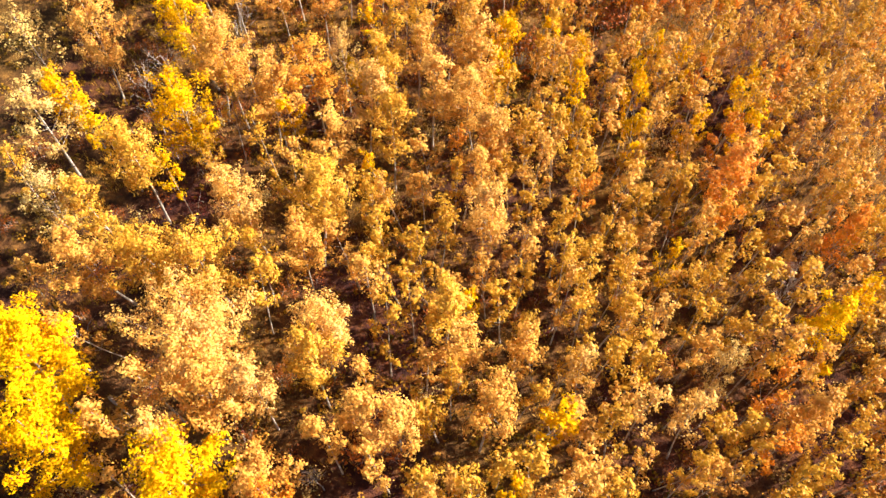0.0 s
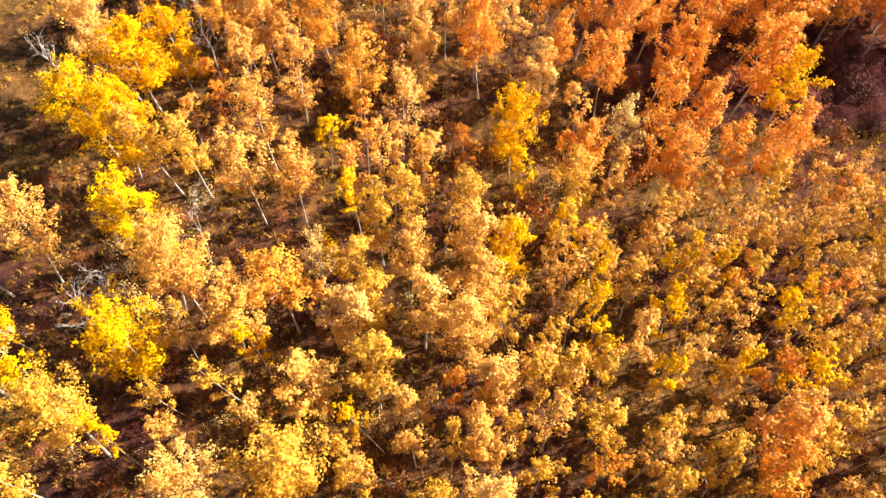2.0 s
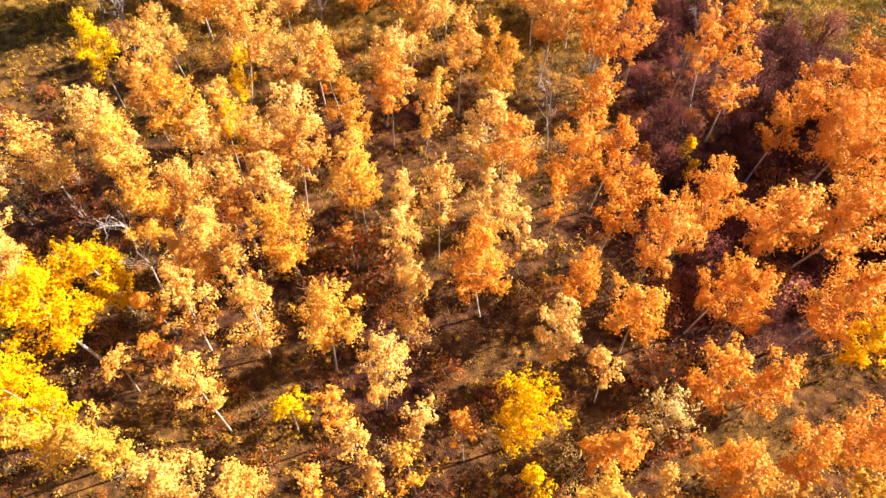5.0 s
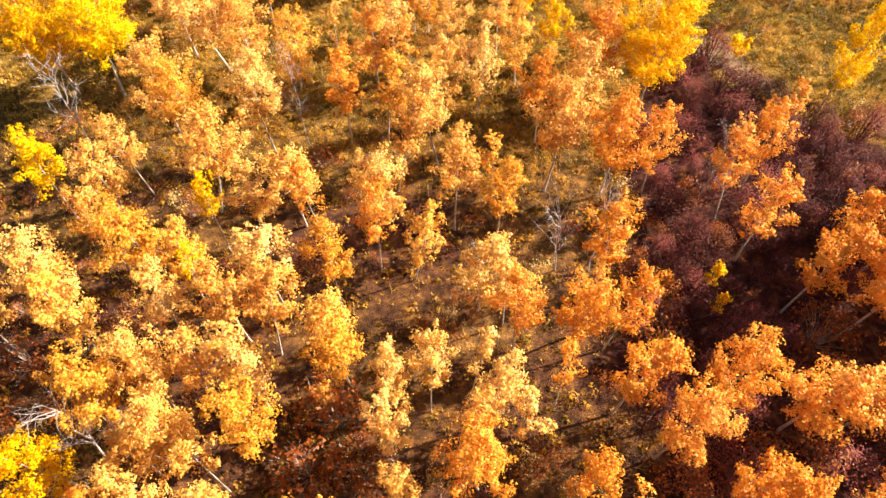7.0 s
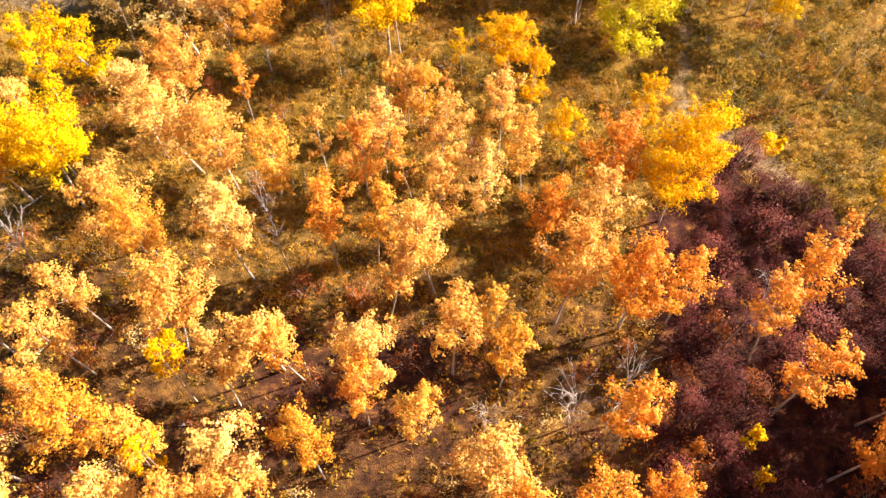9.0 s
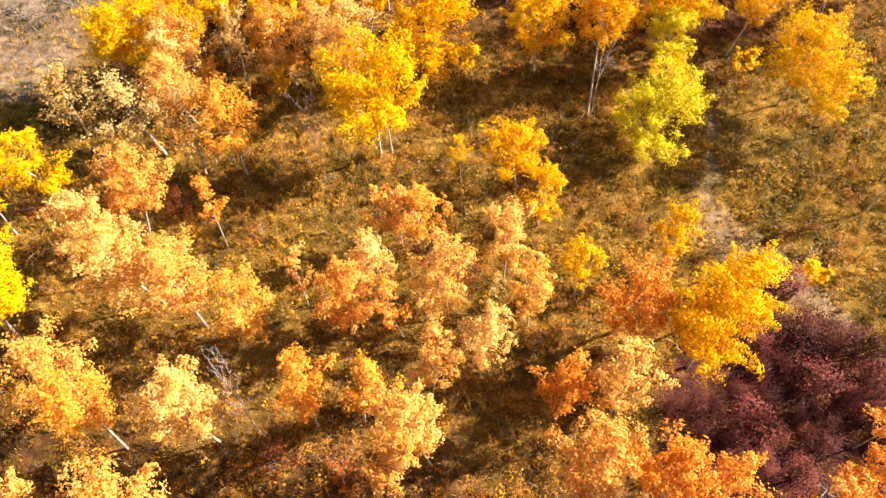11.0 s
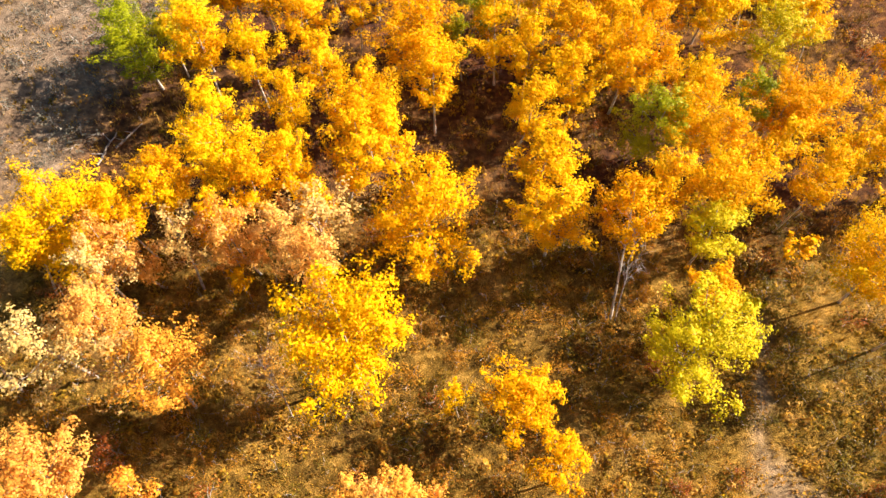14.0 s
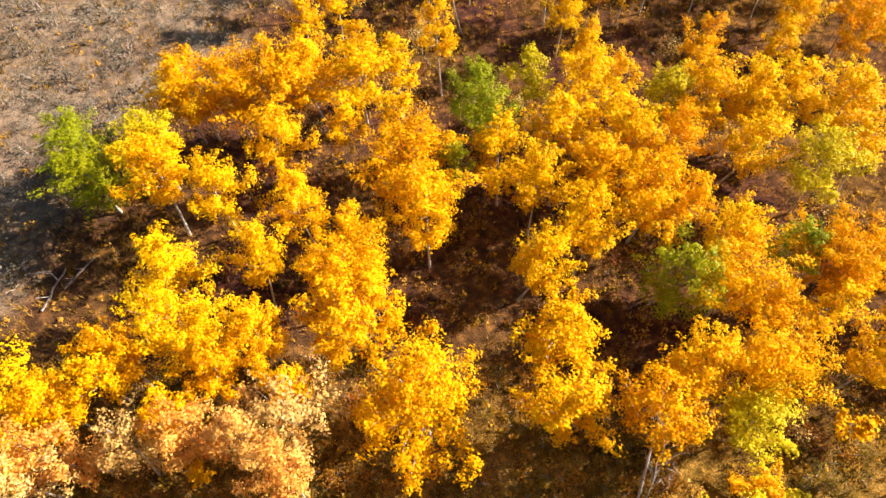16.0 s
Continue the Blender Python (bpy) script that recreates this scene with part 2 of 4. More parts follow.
def make_ground():
    fine_x, fine_y = np.arange(-42, 42.01, 0.6), np.arange(-12, 132.01, 0.6)
    far = np.array([3, 8, 16, 32, 64, 130, 260, 520, 1000, 1800.0])
    xs = np.concatenate([fine_x[0] - far[::-1], fine_x, fine_x[-1] + far])
    ys = np.concatenate([fine_y[0] - far[::-1], fine_y, fine_y[-1] + far])
    verts = [(x, y, lie(x, y)) for y in ys for x in xs]
    w = len(xs)
    faces = [(j * w + i, j * w + i + 1, (j + 1) * w + i + 1, (j + 1) * w + i) for j in range(len(ys) - 1) for i in range(w - 1)]
    me = bpy.data.meshes.new("ground")
    me.from_pydata(verts, [], faces)
    worn = me.attributes.new("worn", "FLOAT", "POINT")
    worn.data.foreach_set("value", [open_ground(v[0], v[1]) for v in verts])
    litter_shade = me.attributes.new("litter_shade", "FLOAT", "POINT")
    litter_shade.data.foreach_set("value", [litter_and_shade(v[0], v[1]) for v in verts])
    me.polygons.foreach_set("use_smooth", [True] * len(faces))
    me.materials.append(ground_material())
    tagged(new("ground", me), "dry autumn grassland floor, straw and olive, under the trees", "ground", kind="structure")


make_ground()

# ---------------------------------------------------------------- plants
dice = np.random.default_rng(7)


def tube(points, radii, sides=6):
    """Vertices and faces of a tapered stem along points."""
    verts, faces = [], []
    pts = [Vector(p) for p in points]
    for k, (p, r) in enumerate(zip(pts, radii)):
        way = (pts[min(k + 1, len(pts) - 1)] - pts[max(k - 1, 0)]).normalized()
        side = way.orthogonal().normalized()
        other = way.cross(side)
        for s in range(sides):
            a = 2 * math.pi * s / sides
            verts.append(p + float(r) * (math.cos(a) * side + math.sin(a) * other))
    for k in range(len(pts) - 1):
        for s in range(sides):
            t = (s + 1) % sides
            faces.append((k * sides + s, k * sides + t, (k + 1) * sides + t, (k + 1) * sides + s))
    return verts, faces


def join_tubes(tubes):
    verts, faces = [], []
    for v, f in tubes:
        base = len(verts)
        verts += [tuple(p) for p in v]
        faces += [tuple(i + base for i in q) for q in f]
    return verts, faces


def mesh_of(name, verts, faces, material, smooth=False):
    me = bpy.data.meshes.new(name)
    me.from_pydata(verts, [], faces)
    me.materials.append(material)
    if smooth:
        me.polygons.foreach_set("use_smooth", [True] * len(faces))
    return me


def leaf_quads(centres, outward, size):
    """Corners of small pointed leaves at the centres, turned mostly outward and up, each an island of its own."""
    n = len(centres)
    normal = outward + dice.normal(size=(n, 3)) * 0.30 + np.array([0, 0, 0.3])
    normal /= np.linalg.norm(normal, axis=1)[:, None]
    u = np.cross(normal, dice.normal(size=(n, 3)))
    u /= np.linalg.norm(u, axis=1)[:, None]
    v = np.cross(normal, u)
    s = (size * dice.uniform(0.6, 1.35, n))[:, None]
    leaf = np.stack([centres - u * s * 0.5 - v * s * 0.48, centres + u * s * 0.62, centres - u * s * 0.4 + v * s * 0.5], axis=1)
    return leaf.reshape(-1, 3)


def crown_mesh(quads, twigs, bark):
    """Leaves (first material) with the fine twigs that carry them (second)."""
    verts, faces = quads.tolist(), np.arange(len(quads)).reshape(-1, 3).tolist()
    leaves = len(faces)
    tv, tf = join_tubes(twigs)
    base = len(verts)
    verts += tv
    faces += [tuple(i + base for i in q) for q in tf]
    me = mesh_of("crown", verts, faces, PALE)
    me.materials.append(bark)
    me.polygons.foreach_set("material_index", [0] * leaves + [1] * (len(faces) - leaves))
    return me


class Kind:
    """One grown form: its meshes, its height, its crown's width and the crown's share of the height."""

    def __init__(self, height, width, share, trunk, limbs, crown):
        self.height, self.width, self.share = height, width, share
        self.trunk, self.limbs, self.crown = trunk, limbs, crown


def grow_aspen(height, width, share, boughs, sprays, per_spray, leaf, stem, main=4, blunt=1.5, tuft=1.0):
    """An aspen: a bent pale stem, rising boughs, and sprays of leaves along their outer halves; narrow at the top, blunt where the crown is broad."""
    a, low, deep = width / 2, height * (1 - share), height * share
    bend = dice.normal(size=2) * 0.03 * height

    def axis(z):
        u = z / height
        return np.array([bend[0] * math.sin(2.4 * u), bend[1] * math.sin(2.0 * u), z])

    def reach(u):
        return 0.62 + 0.38 * u / 0.32 if u < 0.32 else 1 - 0.9 * ((u - 0.32) / 0.68) ** blunt

    levels = np.linspace(-0.25, height * 0.95, 9)
    trunk = tube([axis(z) for z in levels], [stem * (1.25 if k == 0 else 1) * (1 - 0.85 * max(z, 0) / height) for k, z in enumerate(levels)], 7)
    quads, limbs, twigs = [], [], []

    def spray(c, out, scale):
        way = out * 0.55 + np.array([0, 0, 0.75]) + dice.normal(size=3) * 0.4
        way /= np.linalg.norm(way)
        m = max(5, int(per_spray * scale * dice.uniform(0.6, 1.4)))
        size = tuft * 0.135 * width ** 0.5 * scale * dice.uniform(0.75, 1.25)
        along = dice.uniform(-1.0, 1.0, m)
        q = dice.normal(size=(m, 3))
        q /= np.linalg.norm(q, axis=1)[:, None]
        pts = c + np.outer(along * size * 1.35, way) + q * (size * dice.uniform(0.45, 1.1, m) * (1 - 0.45 * along))[:, None]
        quads.append(leaf_quads(pts, 0.7 * q + 0.4 * out + np.array([0, 0, 0.15]), leaf))

    turn = dice.uniform(0, 2 * math.pi)
    for k in range(boughs):
        u = min(max((k + 0.5) / boughs * 0.9 + dice.normal() * 0.05, 0.02), 0.92)
        way = turn + 2.4 * k + dice.normal() * 0.4
        r = a * reach(u) * dice.uniform(0.62, 1.08)
        out = np.array([math.cos(way), math.sin(way), 0.0])
        z = low + u * deep
        root = axis(max(z - 0.5 * r - 0.12 * deep, low * 0.9))
        tip = axis(z) + out * r + np.array([0, 0, 0.22 * r + 0.04 * deep])
        elbow = root * 0.5 + tip * 0.5 + np.array([0, 0, -0.12 * r]) + dice.normal(size=3) * 0.05
        girth = stem * 0.42 * (1 - 0.7 * root[2] / height)
        bough = tube([root, elbow, tip], [girth, girth * 0.55, 0.006], 4 if k < main else 3)
        if k < main:
            limbs.append(mesh_of("limb", *join_tubes([bough]), WHITE_BARK, True))
        else:
            twigs.append(bough)
        for j in range(sprays):
            t = 1 - 0.75 * (j / sprays) ** 1.15 + dice.normal() * 0.04
            c = elbow + (tip - elbow) * (2 * t - 1) if t > 0.5 else root + (elbow - root) * 2 * t
            c = c + dice.normal(size=3) * a * np.array([0.15, 0.15, 0.13]) * (0.5 + j / sprays)
            spray(c, out, dice.uniform(0.75, 1.25))
    for k in range(sprays + 2):
        z = low + deep * (0.62 + 0.36 * k / (sprays + 1))
        spray(axis(z) + dice.normal(size=3) * a * 0.14, np.array([0, 0, 0.6]), 1.15 - 0.5 * k / (sprays + 1))
    crown = crown_mesh(np.concatenate(quads), twigs, GREY_BARK)
    return Kind(height, width, share, mesh_of("trunk", *join_tubes([trunk]), WHITE_BARK, True), limbs, crown)


SLENDER = [grow_aspen(8.0, 2.4, s, 11, 7, 48, 0.084, 0.05, 5, 1.4) for s in (0.5, 0.56, 0.62, 0.7, 0.78)]
FULL = [grow_aspen(8.5, 3.4, s, 15, 9, 52, 0.086, 0.066, 5, 1.9) for s in (0.42, 0.5, 0.56, 0.62, 0.7, 0.78)]
BROAD = [grow_aspen(9.0, 5.0, s, 24, 10, 62, 0.090, 0.085, 6, 2.6) for s in (0.42, 0.5, 0.58, 0.66, 0.76)]
YOUNG = [grow_aspen(6.5, 1.7, s, 7, 3, 44, 0.086, 0.036, 3, 1.5, 0.95) for s in (0.5, 0.56, 0.62, 0.7, 0.6, 0.66)]
SAPLING = [grow_aspen(2.0, 1.0, s, 5, 3, 30, 0.09, 0.02, 2, 1.6) for s in (0.75, 0.85)]
THIN = [grow_aspen(7.0, 2.8, s, 11, 6, 34, 0.08, 0.06, 5, 1.6) for s in (0.55, 0.65)]

WORDS = {OCHRE: "ochre-gold", GOLD: "yellow-gold", AMBER: "amber", PALE: "pale gold", YELLOW: "bright yellow", ORANGE: "orange", GREEN: "yellow-green", LIME: "lime-yellow", HONEY: "honey-coloured", TAN: "sparse tan", RUST: "rust-red", MAROON: "dull maroon", SAGE: "grey-green", OLIVE: "olive-green", HAY: "dry straw-coloured"}
placed = []


def piece(name, mesh, parent, material=None):
    ob = new(name, mesh)
    ob.parent = parent
    if material:
        ob.material_slots[0].link = "OBJECT"
        ob.material_slots[0].material = material
    return ob


def stand(name, kind, x, y, height, width, lean, colour):
    """Sets a grown form on the ground at that height and crown width."""
    base = new(name)
    base.empty_display_size = 0.3
    s, h = width / kind.width, height / kind.height
    base.matrix_world = Matrix.Translation((x, y, lie(x, y) - 0.02)) @ Euler((radians(lean[1]), radians(lean[0]), 0)).to_matrix().to_4x4() \
        @ Matrix.Rotation(dice.uniform(0, 2 * math.pi), 4, "Z") @ Matrix.Diagonal((s, s, h, 1))
    if kind.trunk:
        piece("trunk", kind.trunk, base)
    for limb in kind.limbs:
        piece(kind.trunk and "limb" or "stem", limb, base)
    if kind.crown:
        piece("crown", kind.crown, base, colour)
    placed.append((x, y, width))
    return base


def aspen(x, y, height, width, share, colour, lean=None):
    stock = SAPLING if height < 2.8 else THIN if colour is TAN else YOUNG if height < 7.5 and width < 2.0 else SLENDER if width < 2.9 else FULL if width < 4.3 else BROAD
    near = sorted(stock, key=lambda k: abs(k.share - share) + 0.08 * dice.uniform())[0]
    if lean is None:
        lean = (dice.normal(0, 3), dice.normal(0, 3))
    small = height < 6.8 or width < 2.2
    size = "small" if height < 4 else "tall broad" if width > 4.3 else "slender" if width < 2.9 else "tall"
    ob = stand("young_aspen" if small else "aspen_tree", near, x, y, height, width, lean, colour)
    return tagged(ob, f"{size} aspen with {WORDS[colour]} autumn leaves and pale trunk", "tree", "young aspens of the grove" if small else "aspens of the wood")


def grow_bare(height, width, twigs):
    """A leafless tree: a pale stem that forks into crooked limbs and fine twigs."""
    trunk_pts = [(0, 0, -0.2)]
    for k in range(1, 7):
        p = trunk_pts[-1]
        trunk_pts.append((p[0] + dice.normal() * 0.1, p[1] + dice.normal() * 0.1, height * 0.9 * k / 6))
    trunk = tube(trunk_pts, [0.05 * (1 - 0.8 * k / 6) for k in range(7)], 6)
    limbs = []
    for k in range(twigs):
        z = height * dice.uniform(0.35, 0.9)
        i = min(int(z / (height * 0.9) * 6), 5)
        root = np.array(trunk_pts[i]) + (np.array(trunk_pts[i + 1]) - np.array(trunk_pts[i])) * (z / (height * 0.9) * 6 - i)
        way, reach = dice.uniform(0, 2 * math.pi), width / 2 * dice.uniform(0.3, 0.95)
        tip = root + np.array([math.cos(way) * reach, math.sin(way) * reach, reach * dice.uniform(0.8, 1.9)])
        elbow = (root + tip) / 2 + dice.normal(size=3) * 0.1
        bits = [tube([root, elbow, tip], [0.018, 0.011, 0.004], 4)]
        for q in range(5):
            u = dice.uniform(0.0, 1)
            start = elbow + (tip - elbow) * u
            end = start + dice.normal(size=3) * 0.3 + np.array([math.cos(way), math.sin(way), 0.7]) * 0.25
            bits.append(tube([start, (start + end) / 2 + dice.normal(size=3) * 0.05, end], [0.010, 0.006, 0.003], 3))
        limbs.append(mesh_of("limb", *join_tubes(bits), DEAD_WOOD))
    return Kind(height, width, 0.6, mesh_of("trunk", *join_tubes([trunk]), DEAD_WOOD, True), limbs, None)


BARE = [grow_bare(6.0, 2.4, 16), grow_bare(6.0, 2.4, 20), grow_bare(6.0, 2.8, 24)]


def bare_tree(x, y, height, width, lean=None):
    ob = stand("bare_tree", BARE[int(dice.integers(3))], x, y, height, width, lean or (dice.normal(-3, 5), dice.normal(0, 5)), None)
    return tagged(ob, "leafless pale grey tree with crooked twigs", "tree", "bare trees")


def grow_shrub(height, width, clumps, per_clump, leaf, stems, bark=GREY_BARK, rounded=False):
    """A shrub: many stems fanning from one foot, and loose leaf clumps towards their tips."""
    quads, limbs, twigs = [], [], []
    for k in range(clumps):
        way, reach = dice.uniform(0, 2 * math.pi), width / 2 * dice.uniform(0, 1) ** 0.6
        top = height * (1 - 0.45 * (2 * reach / width) ** 2) * dice.uniform(0.45, 1.0)
        if rounded:
            top = height * math.sqrt(max(1 - (2 * reach / width) ** 2, 0.04)) * dice.uniform(0.75, 1.05)
        c = np.array([math.cos(way) * reach, math.sin(way) * reach, top])
        m = max(3, int(per_clump * dice.uniform(0.5, 1.5)))
        q = dice.normal(size=(m, 3)) * 0.12 * width ** 0.6
        face = q / np.linalg.norm(q, axis=1)[:, None] + np.array([0, 0, 0.4])
        quads.append(leaf_quads(c + q, 0.35 * face + c / np.linalg.norm(c) if rounded else face, leaf))
        if k < stems:
            stem = tube([(c[0] * 0.12, c[1] * 0.12, -0.1), (c[0] * 0.55, c[1] * 0.55, top * 0.6), c * 1.08], [0.022, 0.014, 0.004], 3)
            if k < 3:
                limbs.append(mesh_of("stem", *join_tubes([stem]), bark))
            else:
                twigs.append(stem)
            for j in range(2):
                tip = c * 1.1 + dice.normal(size=3) * 0.16
                twigs.append(tube([c * 0.75, (c * 0.75 + tip) / 2, tip], [0.010, 0.007, 0.003], 3))
    return Kind(height, width, 1.0, None, limbs, crown_mesh(np.concatenate(quads), twigs, bark))


SHRUBS = [grow_shrub(1.5, 2.0, 30, 16, 0.11, 22) for _ in range(4)]
TWIGGY = [grow_shrub(1.7, 2.0, 60, 18, 0.062, 24, RED_BARK, True) for _ in range(4)]
LOW = [grow_shrub(0.55, 1.0, 22, 9, 0.056, 3) for _ in range(4)]


def shrub(x, y, height, width, colour, stock=None):
    stock = stock or SHRUBS
    ob = stand("shrub", stock[int(dice.integers(len(stock)))], x, y, height, width, (dice.normal(0, 4), dice.normal(0, 4)), colour)
    return tagged(ob, f"{WORDS[colour]} bushy shrub with many thin stems", "shrub", "shrubs under the trees")


class Heap:
    """Many plants that nobody could count, joined into one object of kind stuff."""

    def __init__(self):
        self.verts, self.faces, self.slots, self.materials, self.count = [], [], [], [], 0

    def slot(self, material):
        if material not in self.materials:
            self.materials.append(material)
        return self.materials.index(material)

    def add(self, kind, x, y, height, width, colour, lean=(0, 0)):
        s, h = width / kind.width, height / kind.height
        m = Matrix.Translation((x, y, lie(x, y) - 0.02)) @ Euler((radians(lean[1]), radians(lean[0]), 0)).to_matrix().to_4x4() \
            @ Matrix.Rotation(dice.uniform(0, 2 * math.pi), 4, "Z") @ Matrix.Diagonal((s, s, h, 1))
        m = np.array(m)
        for me in [kind.trunk, *kind.limbs, kind.crown]:
            if me is None:
                continue
            co = np.empty(len(me.vertices) * 3, dtype=np.float32)
            me.vertices.foreach_get("co", co)
            co = co.reshape(-1, 3) @ m[:3, :3].T + m[:3, 3]
            base = self.count
            self.count += len(co)
            own = [self.slot(colour if me is kind.crown and k == 0 else mat) for k, mat in enumerate(me.materials)]
            which = np.empty(len(me.polygons), dtype=np.int32)
            me.polygons.foreach_get("material_index", which)
            loops = np.empty(len(me.loops), dtype=np.int32)
            me.loops.foreach_get("vertex_index", loops)
            sides = np.empty(len(me.polygons), dtype=np.int32)
            me.polygons.foreach_get("loop_total", sides)
            three = int((sides == 3).sum())          # leaves come before the stems' four-sided faces
            self.verts.append(co)
            self.faces += (loops[:3 * three].reshape(-1, 3) + base).tolist() + (loops[3 * three:].reshape(-1, 4) + base).tolist()
            self.slots.append(np.array(own)[which])
        placed.append((x, y, width))

    def build(self, name, label, category):
        me = bpy.data.meshes.new(name)
        me.from_pydata(np.concatenate(self.verts).tolist(), [], self.faces)
        for mat in self.materials:
            me.materials.append(mat)
        me.polygons.foreach_set("material_index", np.concatenate(self.slots).tolist())
        return tagged(new(name, me), label, category, kind="stuff")


def clear(x, y, gap):
    return all((x - px) ** 2 + (y - py) ** 2 > (gap + 0.3 * w) ** 2 for px, py, w in placed)

# ---------------------------------------------------------------- trees, from the start of the flight to its end

# young grove at the start
aspen(-10.4, 6.0, 7.0, 4.0, 0.50, YELLOW)
aspen(-7.0, 6.4, 7.0, 2.5, 0.50, GOLD)
bare_tree(-5.5, 6.9, 2.8, 1.0)
aspen(3.9, 7.1, 6.9, 1.6, 0.56, GOLD)
aspen(-15.2, 7.3, 7.0, 3.8, 0.82, YELLOW)
aspen(-10.7, 7.5, 7.0, 2.0, 0.50, GOLD)
aspen(-4.8, 7.6, 7.0, 1.9, 0.50, GOLD)
aspen(8.8, 8.4, 6.9, 1.7, 0.56, GOLD)
aspen(-2.4, 8.6, 7.0, 2.3, 0.50, GOLD)
aspen(-3.9, 8.6, 7.0, 2.3, 0.50, GOLD)
aspen(0.9, 8.6, 7.0, 2.5, 0.53, GOLD)
aspen(13.1, 8.7, 6.9, 2.1, 0.56, GOLD)
shrub(-3.8, 8.7, 2.4, 2.6, RUST)
aspen(6.9, 8.8, 6.9, 1.7, 0.56, GOLD)
aspen(-7.7, 9.4, 7.0, 2.0, 0.59, GOLD)
aspen(-11.8, 9.7, 6.6, 1.9, 0.50, GOLD)
aspen(-16.5, 9.7, 7.0, 4.0, 0.86, YELLOW)
aspen(-10.3, 9.8, 7.0, 3.7, 0.51, GOLD)
shrub(13.4, 10.0, 1.9, 2.0, RUST)
aspen(-3.7, 10.3, 6.6, 1.5, 0.50, GOLD)
aspen(-5.6, 10.4, 7.0, 2.4, 0.50, OCHRE)
aspen(10.3, 10.5, 6.9, 1.6, 0.56, TAN)
aspen(5.1, 10.5, 6.9, 1.6, 0.56, GOLD)
aspen(11.7, 11.0, 6.9, 1.8, 0.56, GOLD)
aspen(0.0, 11.2, 7.0, 2.4, 0.50, GOLD)
aspen(8.3, 11.2, 4.0, 1.2, 0.80, GOLD)
aspen(3.3, 11.6, 6.9, 1.6, 0.56, GOLD)
aspen(-5.5, 11.7, 7.0, 2.9, 0.50, GOLD)
aspen(-11.0, 11.9, 7.0, 4.8, 0.50, GOLD)
aspen(-16.6, 12.0, 7.0, 3.6, 0.50, YELLOW)
aspen(15.6, 12.0, 2.0, 1.1, 0.71, YELLOW)
aspen(8.0, 12.1, 6.9, 1.6, 0.56, GOLD)
aspen(14.5, 12.7, 6.9, 2.1, 0.56, YELLOW)
shrub(8.5, 12.7, 1.8, 1.9, RUST)
aspen(-0.6, 13.2, 7.0, 2.7, 0.50, OCHRE)
aspen(-8.6, 13.9, 6.6, 1.9, 0.50, OCHRE)
bare_tree(13.3, 14.1, 5.8, 1.5)
aspen(-3.8, 14.3, 6.6, 1.9, 0.50, GOLD)
aspen(-12.5, 15.1, 7.0, 3.1, 0.50, OCHRE)
aspen(-10.7, 15.3, 7.0, 3.3, 0.50, OCHRE)
aspen(-15.2, 15.3, 7.0, 3.2, 0.50, GOLD)
aspen(-6.7, 15.5, 7.0, 2.4, 0.50, GOLD)
aspen(-3.2, 16.5, 6.6, 1.7, 0.50, OCHRE)
aspen(16.1, 16.7, 6.9, 2.0, 0.56, ORANGE)
aspen(1.0, 17.3, 7.0, 2.2, 0.50, GOLD)
aspen(-6.6, 17.6, 7.0, 3.6, 0.50, OCHRE)
aspen(-18.4, 17.8, 7.0, 2.6, 0.50, TAN)
aspen(-16.1, 17.9, 6.6, 2.3, 0.50, OCHRE)
aspen(-9.3, 18.0, 7.0, 2.9, 0.59, GOLD)
aspen(12.2, 18.4, 6.9, 2.3, 0.56, ORANGE)
aspen(1.6, 19.4, 6.9, 2.1, 0.56, GOLD)
aspen(-14.7, 20.0, 7.0, 3.2, 0.50, OCHRE)
aspen(11.6, 20.2, 6.9, 2.6, 0.56, ORANGE)
aspen(3.6, 20.4, 6.9, 1.7, 0.56, GOLD)
aspen(1.4, 21.7, 6.6, 2.2, 0.50, GOLD)
aspen(-5.7, 21.8, 7.0, 2.8, 0.64, GOLD)
aspen(13.3, 21.9, 6.9, 1.9, 0.56, YELLOW)
aspen(-16.6, 22.0, 6.0, 1.9, 0.50, YELLOW)
aspen(1.9, 22.0, 6.9, 2.2, 0.56, GOLD)
aspen(-3.3, 22.2, 7.0, 2.5, 0.59, OCHRE)
aspen(8.9, 22.2, 6.9, 1.5, 0.56, GOLD)
aspen(-19.8, 22.5, 7.0, 3.9, 0.50, TAN)
aspen(-13.3, 23.4, 7.0, 3.6, 0.64, YELLOW)
bare_tree(-15.2, 24.2, 5.8, 1.8)
aspen(0.9, 24.3, 7.0, 2.9, 0.50, GOLD)
aspen(-19.0, 24.5, 6.9, 2.3, 0.56, YELLOW)
aspen(-4.8, 24.5, 7.0, 2.5, 0.52, GOLD)
aspen(-9.6, 24.6, 7.0, 2.8, 0.50, GOLD)
aspen(-1.4, 25.1, 7.0, 2.7, 0.58, GOLD)
aspen(-3.5, 25.1, 7.0, 2.2, 0.55, OCHRE)
aspen(-9.4, 25.1, 6.6, 2.1, 0.50, GOLD)
aspen(-7.3, 25.8, 7.0, 2.8, 0.50, HONEY)
aspen(0.4, 25.9, 7.0, 2.7, 0.50, GOLD)
bare_tree(-15.5, 26.1, 6.2, 2.2)
aspen(-11.7, 26.4, 7.0, 2.4, 0.50, GOLD)
aspen(-12.9, 26.9, 7.0, 3.6, 0.50, GOLD)
aspen(-4.5, 27.3, 6.6, 2.1, 0.55, OCHRE)
aspen(2.2, 27.3, 7.2, 2.1, 0.56, YELLOW)
aspen(-6.5, 27.4, 2.3, 1.4, 0.66, PALE)
aspen(-2.3, 27.5, 7.0, 2.3, 0.50, GOLD)
